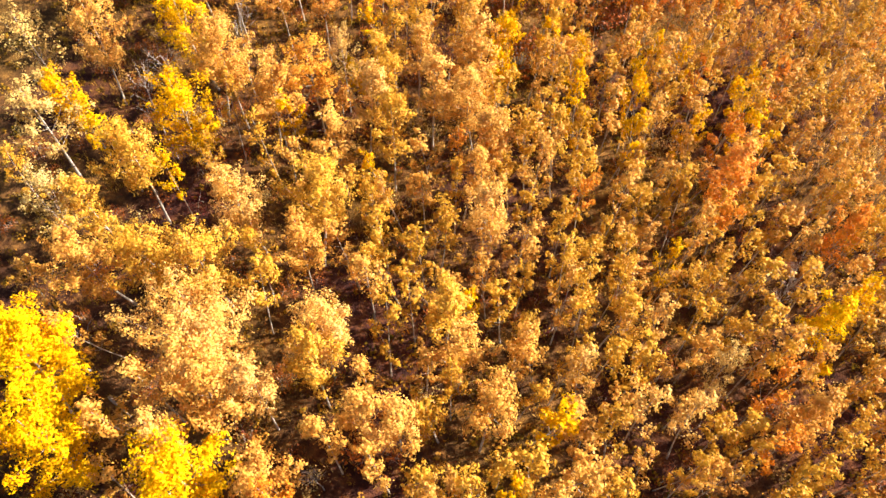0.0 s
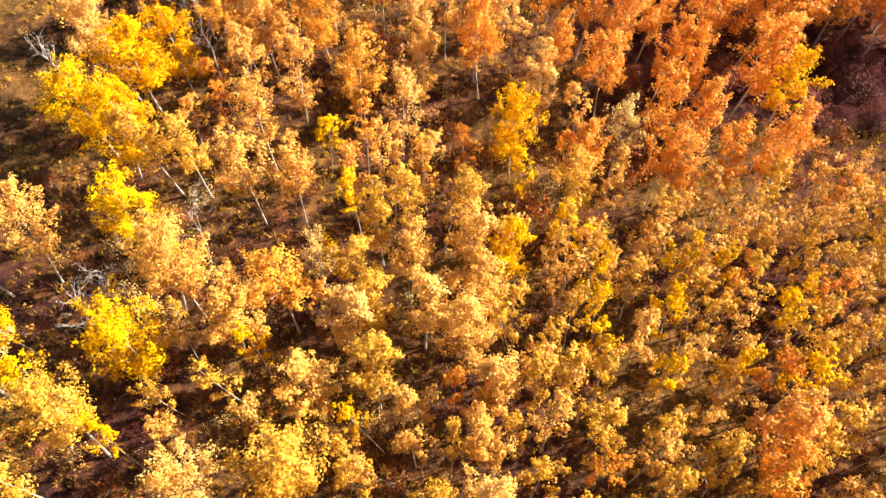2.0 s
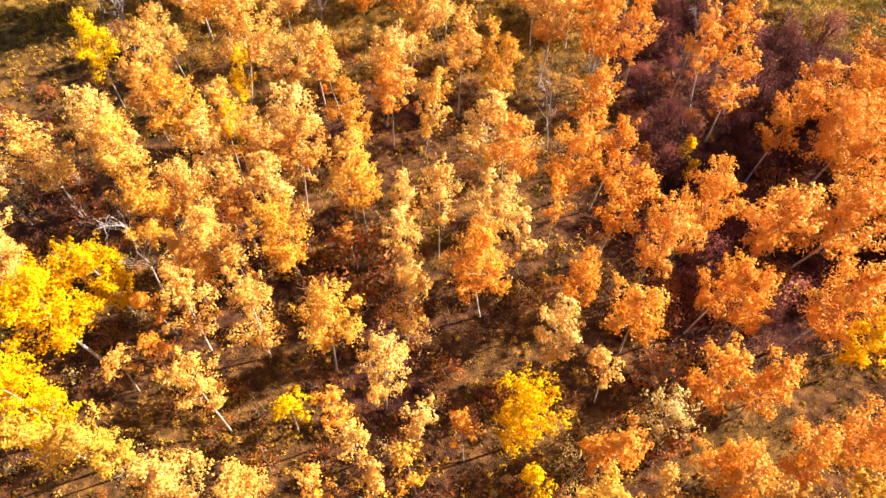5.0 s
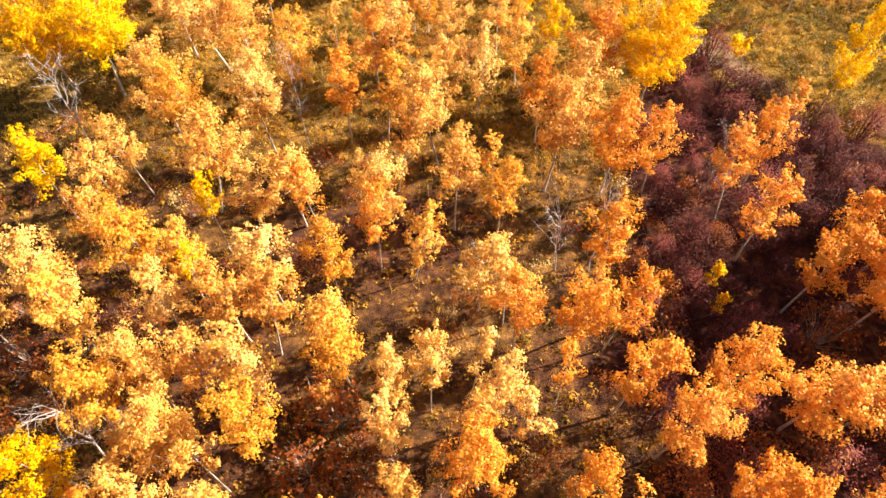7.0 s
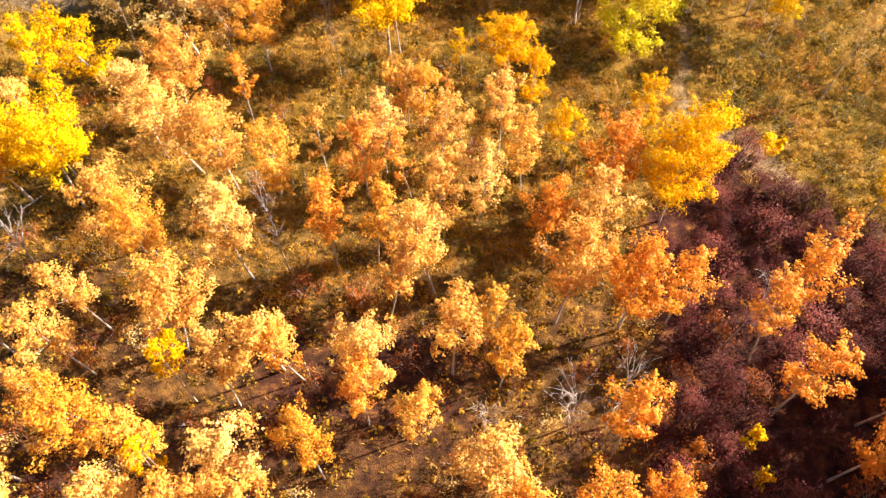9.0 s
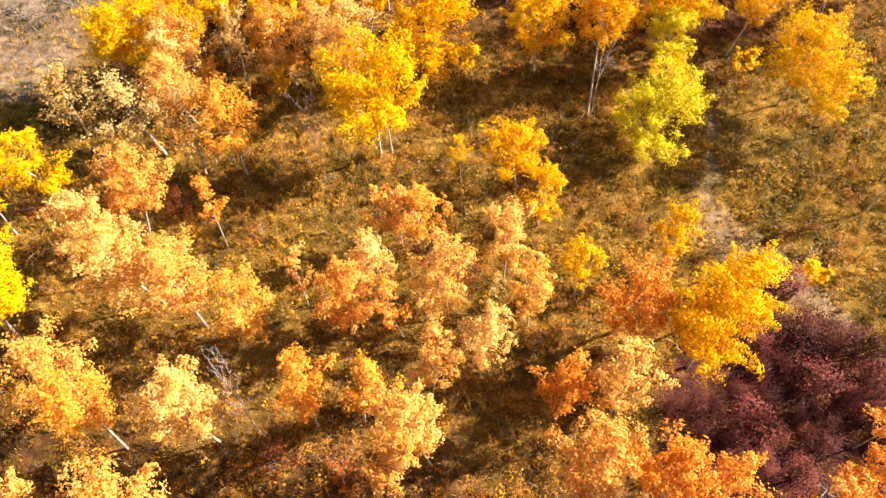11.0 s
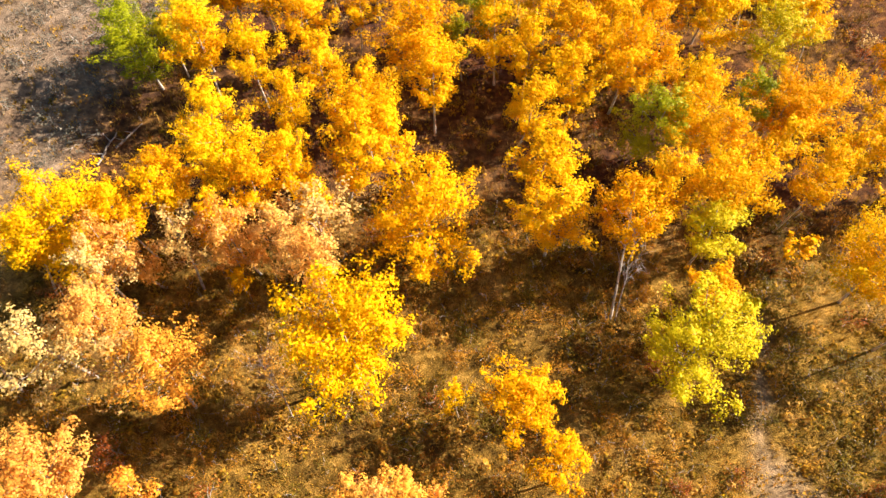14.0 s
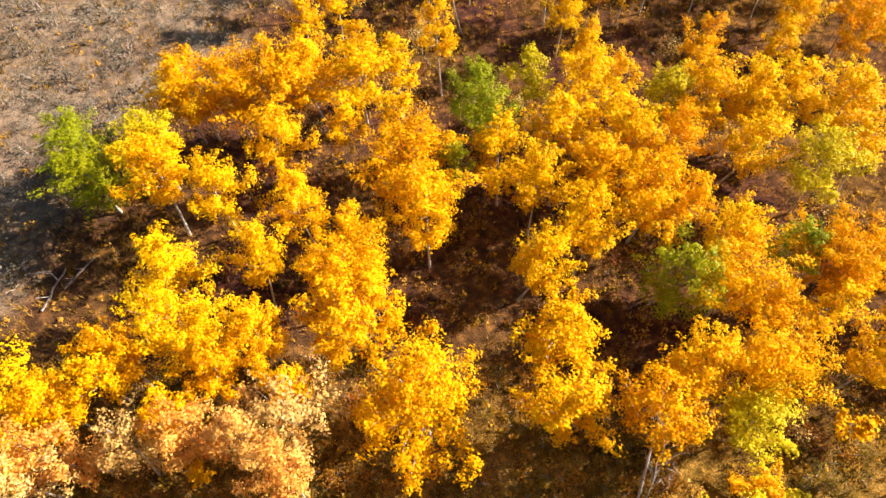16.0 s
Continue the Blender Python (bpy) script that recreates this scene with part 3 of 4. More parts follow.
aspen(-21.4, 27.6, 7.2, 3.2, 0.62, TAN)
aspen(-6.1, 27.7, 6.6, 1.8, 0.50, TAN)
aspen(0.8, 28.0, 7.0, 2.8, 0.50, GOLD)
shrub(-9.0, 28.0, 1.9, 2.4, RUST)
aspen(-19.0, 28.1, 7.5, 2.9, 0.67, PALE)

# gold and orange stand
aspen(-5.3, 28.7, 2.3, 1.4, 0.65, YELLOW)
bare_tree(-11.7, 28.8, 5.8, 1.9)
aspen(-13.9, 29.3, 7.4, 3.3, 0.80, YELLOW)
aspen(-6.1, 29.4, 2.4, 1.4, 0.66, YELLOW)
aspen(-3.6, 29.6, 7.0, 2.0, 0.69, OCHRE)
aspen(0.9, 29.9, 7.0, 2.0, 0.56, OCHRE)
aspen(-2.3, 30.2, 7.0, 2.0, 0.65, OCHRE)
aspen(-0.6, 30.3, 7.0, 1.7, 0.50, OCHRE)
aspen(-4.6, 30.7, 6.4, 1.6, 0.50, YELLOW)
aspen(5.4, 31.4, 7.0, 2.1, 0.50, OCHRE)
shrub(3.6, 31.6, 2.5, 3.2, RUST)
aspen(-7.6, 31.7, 7.4, 2.3, 0.50, PALE)
aspen(2.9, 31.7, 6.4, 1.6, 0.50, YELLOW)
aspen(-3.1, 32.0, 6.4, 1.6, 0.52, PALE)
aspen(-9.8, 32.0, 7.4, 2.7, 0.50, PALE)
aspen(-4.9, 32.2, 7.0, 1.8, 0.50, PALE)
aspen(10.9, 32.4, 7.0, 2.0, 0.50, ORANGE)
aspen(-1.5, 32.7, 7.0, 1.8, 0.69, HONEY)
aspen(13.3, 33.0, 7.0, 2.3, 0.50, ORANGE)
aspen(9.8, 33.0, 7.0, 2.0, 0.50, ORANGE)
aspen(5.1, 33.5, 6.4, 1.6, 0.50, ORANGE)
aspen(-12.9, 33.6, 7.0, 2.3, 0.50, OCHRE)
aspen(-14.3, 33.6, 7.4, 2.6, 0.58, OCHRE)
aspen(6.3, 33.7, 7.0, 2.2, 0.53, ORANGE)
aspen(-3.9, 33.9, 6.4, 1.6, 0.50, PALE)
aspen(15.5, 34.2, 7.4, 3.0, 0.62, ORANGE)
aspen(-16.9, 34.7, 7.4, 3.6, 0.86, YELLOW)
aspen(2.8, 34.8, 7.4, 2.9, 0.53, AMBER)
aspen(8.1, 34.9, 7.0, 2.3, 0.50, TAN)
aspen(-4.7, 35.0, 7.0, 1.9, 0.70, ORANGE)
shrub(9.0, 35.0, 1.9, 2.5, RUST)
aspen(-9.6, 35.2, 7.0, 2.3, 0.65, PALE)
aspen(10.4, 35.9, 7.4, 2.6, 0.63, ORANGE)
aspen(-18.3, 36.0, 7.4, 3.5, 0.60, YELLOW)
aspen(12.3, 36.0, 7.0, 2.4, 0.55, ORANGE)
aspen(-2.9, 36.3, 7.0, 2.2, 0.86, PALE)
shrub(9.7, 37.3, 2.3, 2.9, RUST)
aspen(16.9, 37.9, 7.0, 2.7, 0.50, AMBER)
aspen(-5.3, 38.1, 7.4, 2.9, 0.57, HONEY)
aspen(4.4, 38.1, 7.0, 2.3, 0.68, PALE)
aspen(-16.0, 38.4, 7.4, 4.2, 0.50, AMBER)
aspen(-8.4, 38.7, 7.0, 2.4, 0.86, PALE)
bare_tree(-19.6, 38.7, 6.2, 2.0)
aspen(-11.2, 39.0, 7.0, 2.5, 0.81, PALE)
aspen(7.8, 39.2, 7.4, 2.7, 0.50, ORANGE)
aspen(-2.1, 39.4, 7.0, 2.1, 0.84, PALE)
aspen(12.6, 39.4, 7.0, 2.2, 0.50, ORANGE)
aspen(15.5, 39.5, 7.4, 3.6, 0.58, ORANGE)
aspen(11.0, 40.2, 7.0, 2.5, 0.57, ORANGE)
aspen(5.3, 40.5, 7.0, 2.1, 0.50, ORANGE)
aspen(-18.4, 40.6, 7.4, 3.1, 0.50, PALE)
aspen(-8.9, 40.7, 6.4, 1.9, 0.50, PALE)
aspen(-15.3, 40.9, 7.4, 3.0, 0.67, YELLOW)
aspen(1.3, 40.9, 7.4, 3.0, 0.50, ORANGE)
aspen(-11.8, 41.3, 6.4, 2.0, 0.50, PALE)
aspen(-19.9, 41.3, 7.0, 2.5, 0.50, PALE)
shrub(-5.7, 41.4, 2.2, 2.9, RUST)
shrub(-3.5, 41.5, 2.0, 2.6, RUST)
bare_tree(-11.4, 41.6, 6.4, 1.8)
bare_tree(-13.9, 41.6, 6.4, 2.9)
aspen(-10.3, 42.0, 7.4, 2.9, 0.50, PALE)
shrub(13.3, 42.2, 1.7, 2.1, RUST)
aspen(-2.2, 42.3, 7.0, 2.0, 0.86, PALE)
aspen(1.0, 42.3, 7.0, 2.0, 0.65, PALE)
aspen(8.8, 42.3, 7.4, 2.9, 0.50, ORANGE)
aspen(-7.3, 42.7, 7.4, 2.9, 0.55, HONEY)
aspen(3.0, 43.2, 6.4, 1.9, 0.60, PALE)
shrub(-4.8, 43.5, 2.7, 3.5, RUST)
aspen(-11.4, 43.6, 7.4, 2.9, 0.50, PALE)
aspen(1.6, 43.6, 7.4, 2.2, 0.50, PALE)
aspen(14.4, 43.6, 7.4, 3.8, 0.55, ORANGE)
aspen(16.7, 43.7, 7.4, 3.6, 0.50, ORANGE)
aspen(-13.3, 43.9, 7.4, 3.3, 0.50, HONEY)

# mature stand beside the maroon thicket
aspen(-0.7, 44.2, 7.0, 2.0, 0.57, PALE)
aspen(7.2, 44.2, 7.4, 2.8, 0.58, ORANGE)
aspen(-7.8, 44.3, 7.4, 2.8, 0.66, PALE)
aspen(11.0, 44.3, 7.4, 3.0, 0.60, ORANGE)
aspen(-2.2, 44.4, 7.0, 2.0, 0.56, PALE)
aspen(4.7, 44.4, 6.4, 1.6, 0.51, ORANGE)
aspen(-5.3, 44.5, 2.5, 1.4, 0.64, PALE)
aspen(-9.9, 44.5, 7.0, 2.1, 0.50, PALE)
aspen(20.1, 44.6, 7.0, 2.7, 0.50, ORANGE)
aspen(18.8, 44.7, 7.3, 3.5, 0.56, ORANGE)
aspen(-4.4, 45.5, 7.4, 2.3, 0.50, HONEY)
aspen(-21.9, 46.0, 6.4, 2.4, 0.50, TAN)
aspen(-15.2, 46.2, 7.4, 2.6, 0.50, HONEY)
shrub(-18.9, 46.2, 2.0, 2.6, RUST)
aspen(-19.4, 46.5, 7.0, 3.1, 0.50, PALE)
aspen(-5.1, 46.6, 7.4, 2.4, 0.50, HONEY)
aspen(-7.6, 46.8, 7.4, 2.4, 0.50, PALE)
aspen(-11.7, 47.0, 7.0, 2.3, 0.55, PALE)
aspen(3.0, 47.2, 7.4, 2.4, 0.50, ORANGE)
aspen(-9.0, 47.3, 7.4, 2.5, 0.50, PALE)
aspen(7.2, 47.3, 7.0, 2.2, 0.57, ORANGE)
aspen(-16.2, 47.4, 7.4, 2.7, 0.50, PALE)
shrub(10.0, 47.5, 2.0, 2.6, RUST)
aspen(20.9, 47.7, 7.2, 2.0, 0.56, YELLOW)
shrub(17.1, 47.8, 2.4, 3.2, RUST)
aspen(-10.5, 48.0, 6.4, 1.5, 0.50, YELLOW)
aspen(5.7, 48.0, 7.4, 3.0, 0.73, ORANGE)
aspen(18.3, 48.1, 7.4, 4.4, 0.50, ORANGE)
aspen(2.6, 48.5, 6.8, 1.9, 0.50, PALE)
aspen(-17.6, 49.0, 7.0, 2.6, 0.50, PALE)
aspen(-11.4, 49.1, 7.0, 2.1, 0.50, HONEY)
aspen(-7.7, 49.1, 7.4, 2.8, 0.50, PALE)
aspen(-5.0, 49.2, 7.0, 2.2, 0.50, HONEY)
aspen(1.4, 49.2, 7.4, 2.7, 0.86, PALE)
aspen(12.6, 49.2, 2.2, 1.0, 0.70, YELLOW)
aspen(16.0, 49.4, 7.4, 2.8, 0.60, ORANGE)
aspen(21.0, 49.4, 7.4, 3.8, 0.50, ORANGE)
shrub(10.2, 50.0, 1.5, 1.8, RUST)
aspen(10.2, 50.4, 1.8, 1.1, 0.65, ORANGE)
aspen(7.1, 50.4, 7.4, 2.6, 0.58, ORANGE)
aspen(-1.6, 50.9, 7.0, 2.0, 0.68, HONEY)
aspen(-13.8, 50.9, 7.4, 3.4, 0.71, HONEY)
aspen(12.8, 50.9, 1.8, 1.1, 0.64, YELLOW)
aspen(-15.7, 51.2, 6.4, 2.0, 0.50, PALE)
bare_tree(1.7, 51.3, 2.1, 1.4)
aspen(-3.3, 51.5, 7.0, 2.0, 0.50, ORANGE)
bare_tree(5.3, 51.6, 6.1, 2.1)
bare_tree(7.0, 51.6, 6.1, 2.1)
shrub(-25.7, 51.6, 2.7, 3.5, RUST)
aspen(17.9, 51.8, 7.0, 2.7, 0.60, ORANGE)
aspen(-9.0, 52.3, 7.0, 2.1, 0.50, PALE)
aspen(14.4, 52.3, 7.0, 2.6, 0.60, ORANGE)
aspen(-11.0, 52.5, 6.4, 1.6, 0.50, YELLOW)
aspen(-3.8, 53.1, 7.4, 3.0, 0.50, PALE)
aspen(2.4, 53.3, 6.8, 2.1, 0.52, HONEY)
aspen(-6.3, 53.5, 6.4, 1.9, 0.53, ORANGE)
aspen(-15.8, 53.7, 7.0, 2.4, 0.50, PALE)
aspen(0.3, 53.9, 7.4, 2.7, 0.50, PALE)
aspen(-7.3, 54.0, 7.4, 2.8, 0.50, PALE)
aspen(-19.2, 54.3, 7.0, 2.5, 0.50, YELLOW)
aspen(-12.3, 54.5, 2.3, 1.3, 0.64, YELLOW)
aspen(2.5, 54.6, 6.4, 1.9, 0.67, HONEY)
aspen(13.9, 54.8, 7.0, 2.4, 0.60, ORANGE)
aspen(-11.9, 54.9, 7.4, 3.6, 0.50, PALE)
bare_tree(12.9, 55.5, 6.1, 1.8)
aspen(-15.6, 55.9, 6.4, 2.1, 0.50, PALE)
shrub(12.5, 56.1, 1.4, 1.8, RUST)
aspen(8.0, 56.2, 7.4, 3.6, 0.55, ORANGE)
aspen(-2.7, 56.3, 7.0, 2.2, 0.55, PALE)
aspen(10.3, 56.5, 7.0, 2.3, 0.61, ORANGE)
aspen(15.5, 56.5, 7.0, 2.5, 0.60, ORANGE)
aspen(5.1, 56.5, 7.4, 3.5, 0.50, PALE)
aspen(-0.5, 57.9, 7.4, 3.0, 0.50, PALE)
shrub(-6.8, 58.0, 1.4, 1.8, RUST)
bare_tree(-19.6, 58.3, 6.4, 2.5)
aspen(-13.4, 58.5, 7.0, 2.9, 0.50, HONEY)
aspen(-9.5, 58.8, 7.4, 3.1, 0.50, PALE)
aspen(17.4, 58.9, 6.4, 1.9, 0.60, ORANGE)
bare_tree(-7.5, 59.0, 6.3, 1.6)
aspen(-5.4, 59.5, 7.0, 2.4, 0.50, ORANGE)
aspen(-3.4, 59.7, 6.8, 2.4, 0.58, HONEY)
aspen(7.0, 59.8, 7.2, 2.7, 0.50, PALE)
aspen(4.8, 59.9, 6.8, 2.4, 0.50, ORANGE)
aspen(-15.2, 60.3, 7.2, 3.6, 0.69, PALE)
aspen(-0.5, 60.9, 7.0, 2.2, 0.86, PALE)

# clearing with single trees
aspen(1.6, 62.1, 7.0, 2.4, 0.67, PALE)
aspen(21.3, 62.3, 8.5, 2.3, 0.72, YELLOW)
aspen(11.0, 62.5, 7.0, 4.3, 0.50, AMBER)
aspen(-19.0, 63.0, 7.4, 4.5, 0.50, YELLOW)
aspen(-21.8, 63.3, 7.4, 4.7, 0.55, AMBER)
aspen(-1.9, 63.8, 5.9, 1.8, 0.58, ORANGE)
aspen(-8.8, 63.8, 6.3, 3.0, 0.86, HONEY)
aspen(-4.2, 63.9, 6.3, 2.9, 0.66, ORANGE)
aspen(22.9, 64.0, 6.4, 2.6, 0.86, YELLOW)
aspen(-11.1, 64.2, 6.3, 3.9, 0.61, PALE)
aspen(7.8, 64.2, 6.8, 3.5, 0.69, ORANGE)
aspen(3.9, 64.5, 6.3, 2.4, 0.72, HONEY)
aspen(-0.6, 64.7, 6.3, 2.9, 0.86, PALE)
aspen(11.7, 64.7, 7.0, 3.4, 0.50, YELLOW)
aspen(-20.0, 65.0, 7.3, 2.7, 0.59, PALE)
aspen(-13.2, 65.3, 6.3, 4.1, 0.50, PALE)
aspen(-3.3, 65.4, 6.3, 2.4, 0.50, PALE)
aspen(-6.5, 65.4, 5.4, 1.7, 0.74, PALE)
aspen(6.2, 66.1, 5.0, 2.0, 0.50, YELLOW)
aspen(-15.4, 66.4, 6.3, 3.1, 0.50, PALE)
aspen(17.4, 66.8, 1.9, 1.0, 0.61, YELLOW)
aspen(2.8, 66.8, 6.3, 2.5, 0.50, PALE)
aspen(17.5, 66.9, 1.6, 1.4, 0.50, YELLOW)
aspen(10.1, 67.2, 5.9, 2.1, 0.59, YELLOW)
aspen(-10.9, 68.6, 5.4, 1.8, 0.50, ORANGE)
aspen(-14.8, 68.8, 6.3, 3.8, 0.50, PALE)
aspen(-2.2, 68.9, 5.4, 2.0, 0.60, PALE)
aspen(-1.4, 69.0, 5.4, 2.3, 0.80, HONEY)
aspen(0.0, 69.1, 4.2, 1.2, 0.86, ORANGE)
aspen(-21.7, 69.2, 7.4, 2.6, 0.62, YELLOW)
aspen(-3.5, 69.3, 5.0, 1.9, 0.62, HONEY)
shrub(9.9, 70.0, 0.7, 0.9, RUST)
aspen(4.7, 70.2, 5.0, 2.4, 0.86, AMBER)
shrub(-13.6, 71.0, 1.6, 1.5, RUST)
aspen(21.8, 71.3, 7.1, 2.0, 0.56, TAN)
aspen(-19.4, 71.5, 6.3, 3.9, 0.80, YELLOW)
aspen(3.7, 72.7, 4.6, 3.6, 0.50, AMBER)
bare_tree(-6.4, 72.8, 5.5, 1.7)
aspen(0.8, 72.9, 3.6, 1.6, 0.67, YELLOW)
aspen(-10.7, 73.2, 6.3, 3.9, 0.56, HONEY)
aspen(-12.9, 73.2, 6.3, 3.4, 0.50, TAN)
aspen(-18.5, 73.8, 6.3, 3.3, 0.50, TAN)
aspen(-15.3, 74.5, 6.3, 4.2, 0.50, TAN)
aspen(-3.6, 74.5, 8.0, 5.6, 0.50, YELLOW)
aspen(10.3, 74.8, 6.0, 5.1, 0.86, LIME)
aspen(-3.0, 74.9, 6.6, 2.6, 0.55, YELLOW)
aspen(-13.4, 76.1, 6.3, 3.5, 0.50, PALE)
aspen(19.9, 76.3, 5.9, 3.1, 0.50, YELLOW)
aspen(-5.0, 77.7, 6.3, 3.0, 0.50, PALE)
aspen(11.7, 77.7, 4.5, 2.6, 0.50, AMBER)
aspen(14.3, 77.9, 2.0, 1.9, 0.86, LIME)

# yellow wood at the far end
aspen(-14.5, 78.0, 6.3, 3.1, 0.50, TAN)
aspen(12.7, 78.4, 2.0, 1.9, 0.86, LIME)
aspen(-18.5, 78.7, 5.9, 3.2, 0.50, YELLOW)
aspen(19.1, 78.8, 6.3, 4.4, 0.62, YELLOW)
aspen(-9.4, 78.9, 2.4, 1.3, 0.62, YELLOW)
aspen(-11.5, 79.1, 6.3, 3.0, 0.84, TAN)
aspen(-13.5, 79.2, 6.3, 3.3, 0.86, PALE)
aspen(-7.1, 79.8, 6.3, 2.6, 0.54, PALE)
aspen(-8.9, 80.0, 6.3, 3.2, 0.86, PALE)
aspen(-16.8, 80.1, 6.3, 5.6, 0.55, YELLOW)
aspen(-5.8, 80.3, 6.3, 4.4, 0.50, TAN)
aspen(8.0, 77.8, 7.3, 3.6, 0.42, AMBER, (0, -27))
aspen(-10.0, 80.4, 6.3, 2.4, 0.50, AMBER)
aspen(-0.3, 80.8, 6.6, 5.8, 0.86, AMBER)
aspen(-14.1, 80.8, 6.3, 2.9, 0.50, AMBER)
aspen(12.2, 80.8, 5.0, 3.5, 0.50, LIME)
aspen(17.1, 81.2, 2.2, 1.7, 0.50, YELLOW)
aspen(5.1, 81.2, 6.3, 3.9, 0.62, AMBER)
aspen(-5.5, 81.9, 5.9, 2.1, 0.50, AMBER)
aspen(-13.4, 82.2, 6.3, 2.6, 0.50, YELLOW)
aspen(-12.1, 82.5, 6.3, 2.9, 0.50, AMBER)
aspen(9.6, 82.5, 6.3, 3.3, 0.50, AMBER)
aspen(-8.6, 82.7, 6.3, 3.0, 0.50, AMBER)
aspen(13.1, 82.7, 6.3, 4.4, 0.50, AMBER)
aspen(16.9, 82.8, 6.3, 3.1, 0.50, YELLOW)
aspen(21.0, 83.5, 6.1, 1.9, 0.62, YELLOW)
aspen(-6.6, 83.8, 6.3, 3.0, 0.52, AMBER)
aspen(-10.8, 84.1, 6.3, 4.4, 0.50, YELLOW)
aspen(4.9, 84.3, 6.3, 4.1, 0.56, YELLOW)
aspen(-4.9, 84.5, 6.3, 4.1, 0.64, AMBER)
aspen(-2.1, 84.9, 6.3, 2.7, 0.54, AMBER)
aspen(13.7, 84.9, 5.9, 2.1, 0.50, AMBER)
aspen(15.8, 85.2, 5.9, 2.5, 0.50, YELLOW)
aspen(-3.8, 86.6, 6.3, 4.3, 0.50, AMBER)
aspen(12.5, 86.6, 6.3, 4.6, 0.51, AMBER)
aspen(-7.7, 86.7, 6.3, 2.9, 0.50, YELLOW)
aspen(-11.2, 86.9, 6.3, 3.4, 0.50, YELLOW)
aspen(3.7, 87.4, 6.3, 3.2, 0.50, YELLOW)
aspen(10.0, 87.5, 6.3, 3.9, 0.81, GREEN)
aspen(19.0, 87.7, 6.3, 3.1, 0.73, AMBER)
aspen(17.0, 87.8, 6.3, 4.3, 0.50, AMBER)
aspen(15.4, 88.3, 5.9, 2.6, 0.50, GREEN)
aspen(-3.9, 88.6, 5.9, 2.4, 0.50, AMBER)
aspen(6.4, 88.6, 6.3, 3.6, 0.50, YELLOW)
aspen(13.0, 88.8, 6.3, 3.2, 0.50, YELLOW)
aspen(22.5, 88.8, 6.0, 2.1, 0.59, YELLOW)
aspen(-0.5, 89.2, 6.3, 3.6, 0.59, AMBER)
aspen(-6.0, 90.1, 6.3, 3.1, 0.50, AMBER)
aspen(11.5, 90.8, 5.9, 2.3, 0.50, AMBER)
aspen(9.4, 90.8, 6.3, 4.5, 0.50, AMBER)
aspen(-12.6, 90.9, 6.3, 4.0, 0.50, AMBER)
aspen(-10.1, 91.0, 6.3, 3.3, 0.50, YELLOW)
aspen(4.4, 91.2, 6.3, 3.2, 0.55, YELLOW)
aspen(-1.3, 91.9, 6.3, 5.4, 0.50, AMBER)
aspen(7.3, 91.9, 6.3, 3.2, 0.50, AMBER)
aspen(-16.4, 92.2, 5.0, 4.0, 0.71, GREEN)
aspen(18.0, 92.7, 6.3, 4.0, 0.50, LIME)
aspen(2.9, 92.9, 6.3, 3.6, 0.73, YELLOW)
aspen(-15.1, 93.2, 5.0, 2.6, 0.53, LIME)
aspen(1.0, 93.2, 5.4, 2.0, 0.60, GREEN)
aspen(20.6, 93.6, 5.9, 2.7, 0.50, YELLOW)
aspen(-13.7, 93.7, 5.2, 3.6, 0.50, LIME)
aspen(14.1, 94.1, 6.3, 3.6, 0.50, YELLOW)
aspen(-7.9, 94.2, 6.3, 3.4, 0.50, AMBER)
aspen(12.0, 94.2, 6.3, 3.2, 0.50, AMBER)
aspen(-18.5, 94.4, 4.8, 3.9, 0.62, GREEN)
aspen(9.4, 94.4, 6.3, 3.5, 0.50, YELLOW)
aspen(-5.0, 94.7, 5.9, 2.4, 0.50, YELLOW)
aspen(2.6, 94.7, 6.3, 3.0, 0.50, GREEN)
aspen(6.0, 95.1, 6.3, 3.5, 0.50, YELLOW)
aspen(8.4, 95.1, 6.3, 3.9, 0.50, YELLOW)
aspen(-2.3, 95.5, 5.9, 2.4, 0.50, YELLOW)
aspen(0.7, 96.3, 6.3, 3.1, 0.50, GREEN)
aspen(19.9, 96.5, 6.3, 4.0, 0.50, YELLOW)
aspen(15.2, 96.8, 6.3, 3.8, 0.50, YELLOW)
aspen(-12.9, 96.9, 5.9, 3.0, 0.50, YELLOW)
aspen(-12.2, 97.1, 6.3, 4.1, 0.62, AMBER)
aspen(-10.6, 97.3, 5.9, 3.0, 0.60, AMBER)
aspen(10.9, 97.3, 5.9, 3.0, 0.50, LIME)
aspen(18.0, 97.3, 6.3, 4.0, 0.50, YELLOW)
aspen(7.0, 97.5, 6.3, 4.0, 0.50, YELLOW)
aspen(13.5, 97.6, 6.3, 4.2, 0.50, YELLOW)
aspen(-8.7, 97.9, 6.3, 5.2, 0.50, AMBER)
aspen(-4.2, 98.5, 6.3, 4.1, 0.50, YELLOW)
aspen(-6.5, 98.5, 6.3, 4.1, 0.50, AMBER)
aspen(4.5, 98.5, 5.9, 2.6, 0.50, LIME)
aspen(-2.2, 98.8, 5.9, 2.6, 0.50, YELLOW)

# ---------------------------------------------------------------- thicket of young aspens at the start


def fill(count, box, inside, gap, plant):
    made = 0
    for _ in range(count * 14):
        x, y = dice.uniform(box[0], box[1]), dice.uniform(box[2], box[3])
        if inside(x, y) and clear(x, y, gap):
            plant(x, y)
            made += 1
            if made >= count:
                break


def in_thicket(x, y):
    edge = 3.5 * noise.noise(Vector((x * 0.12, y * 0.12, 2)))
    return x > -3 + edge + max(0, y - 20) * 0.75 and y < 32.5 + edge * 0.6


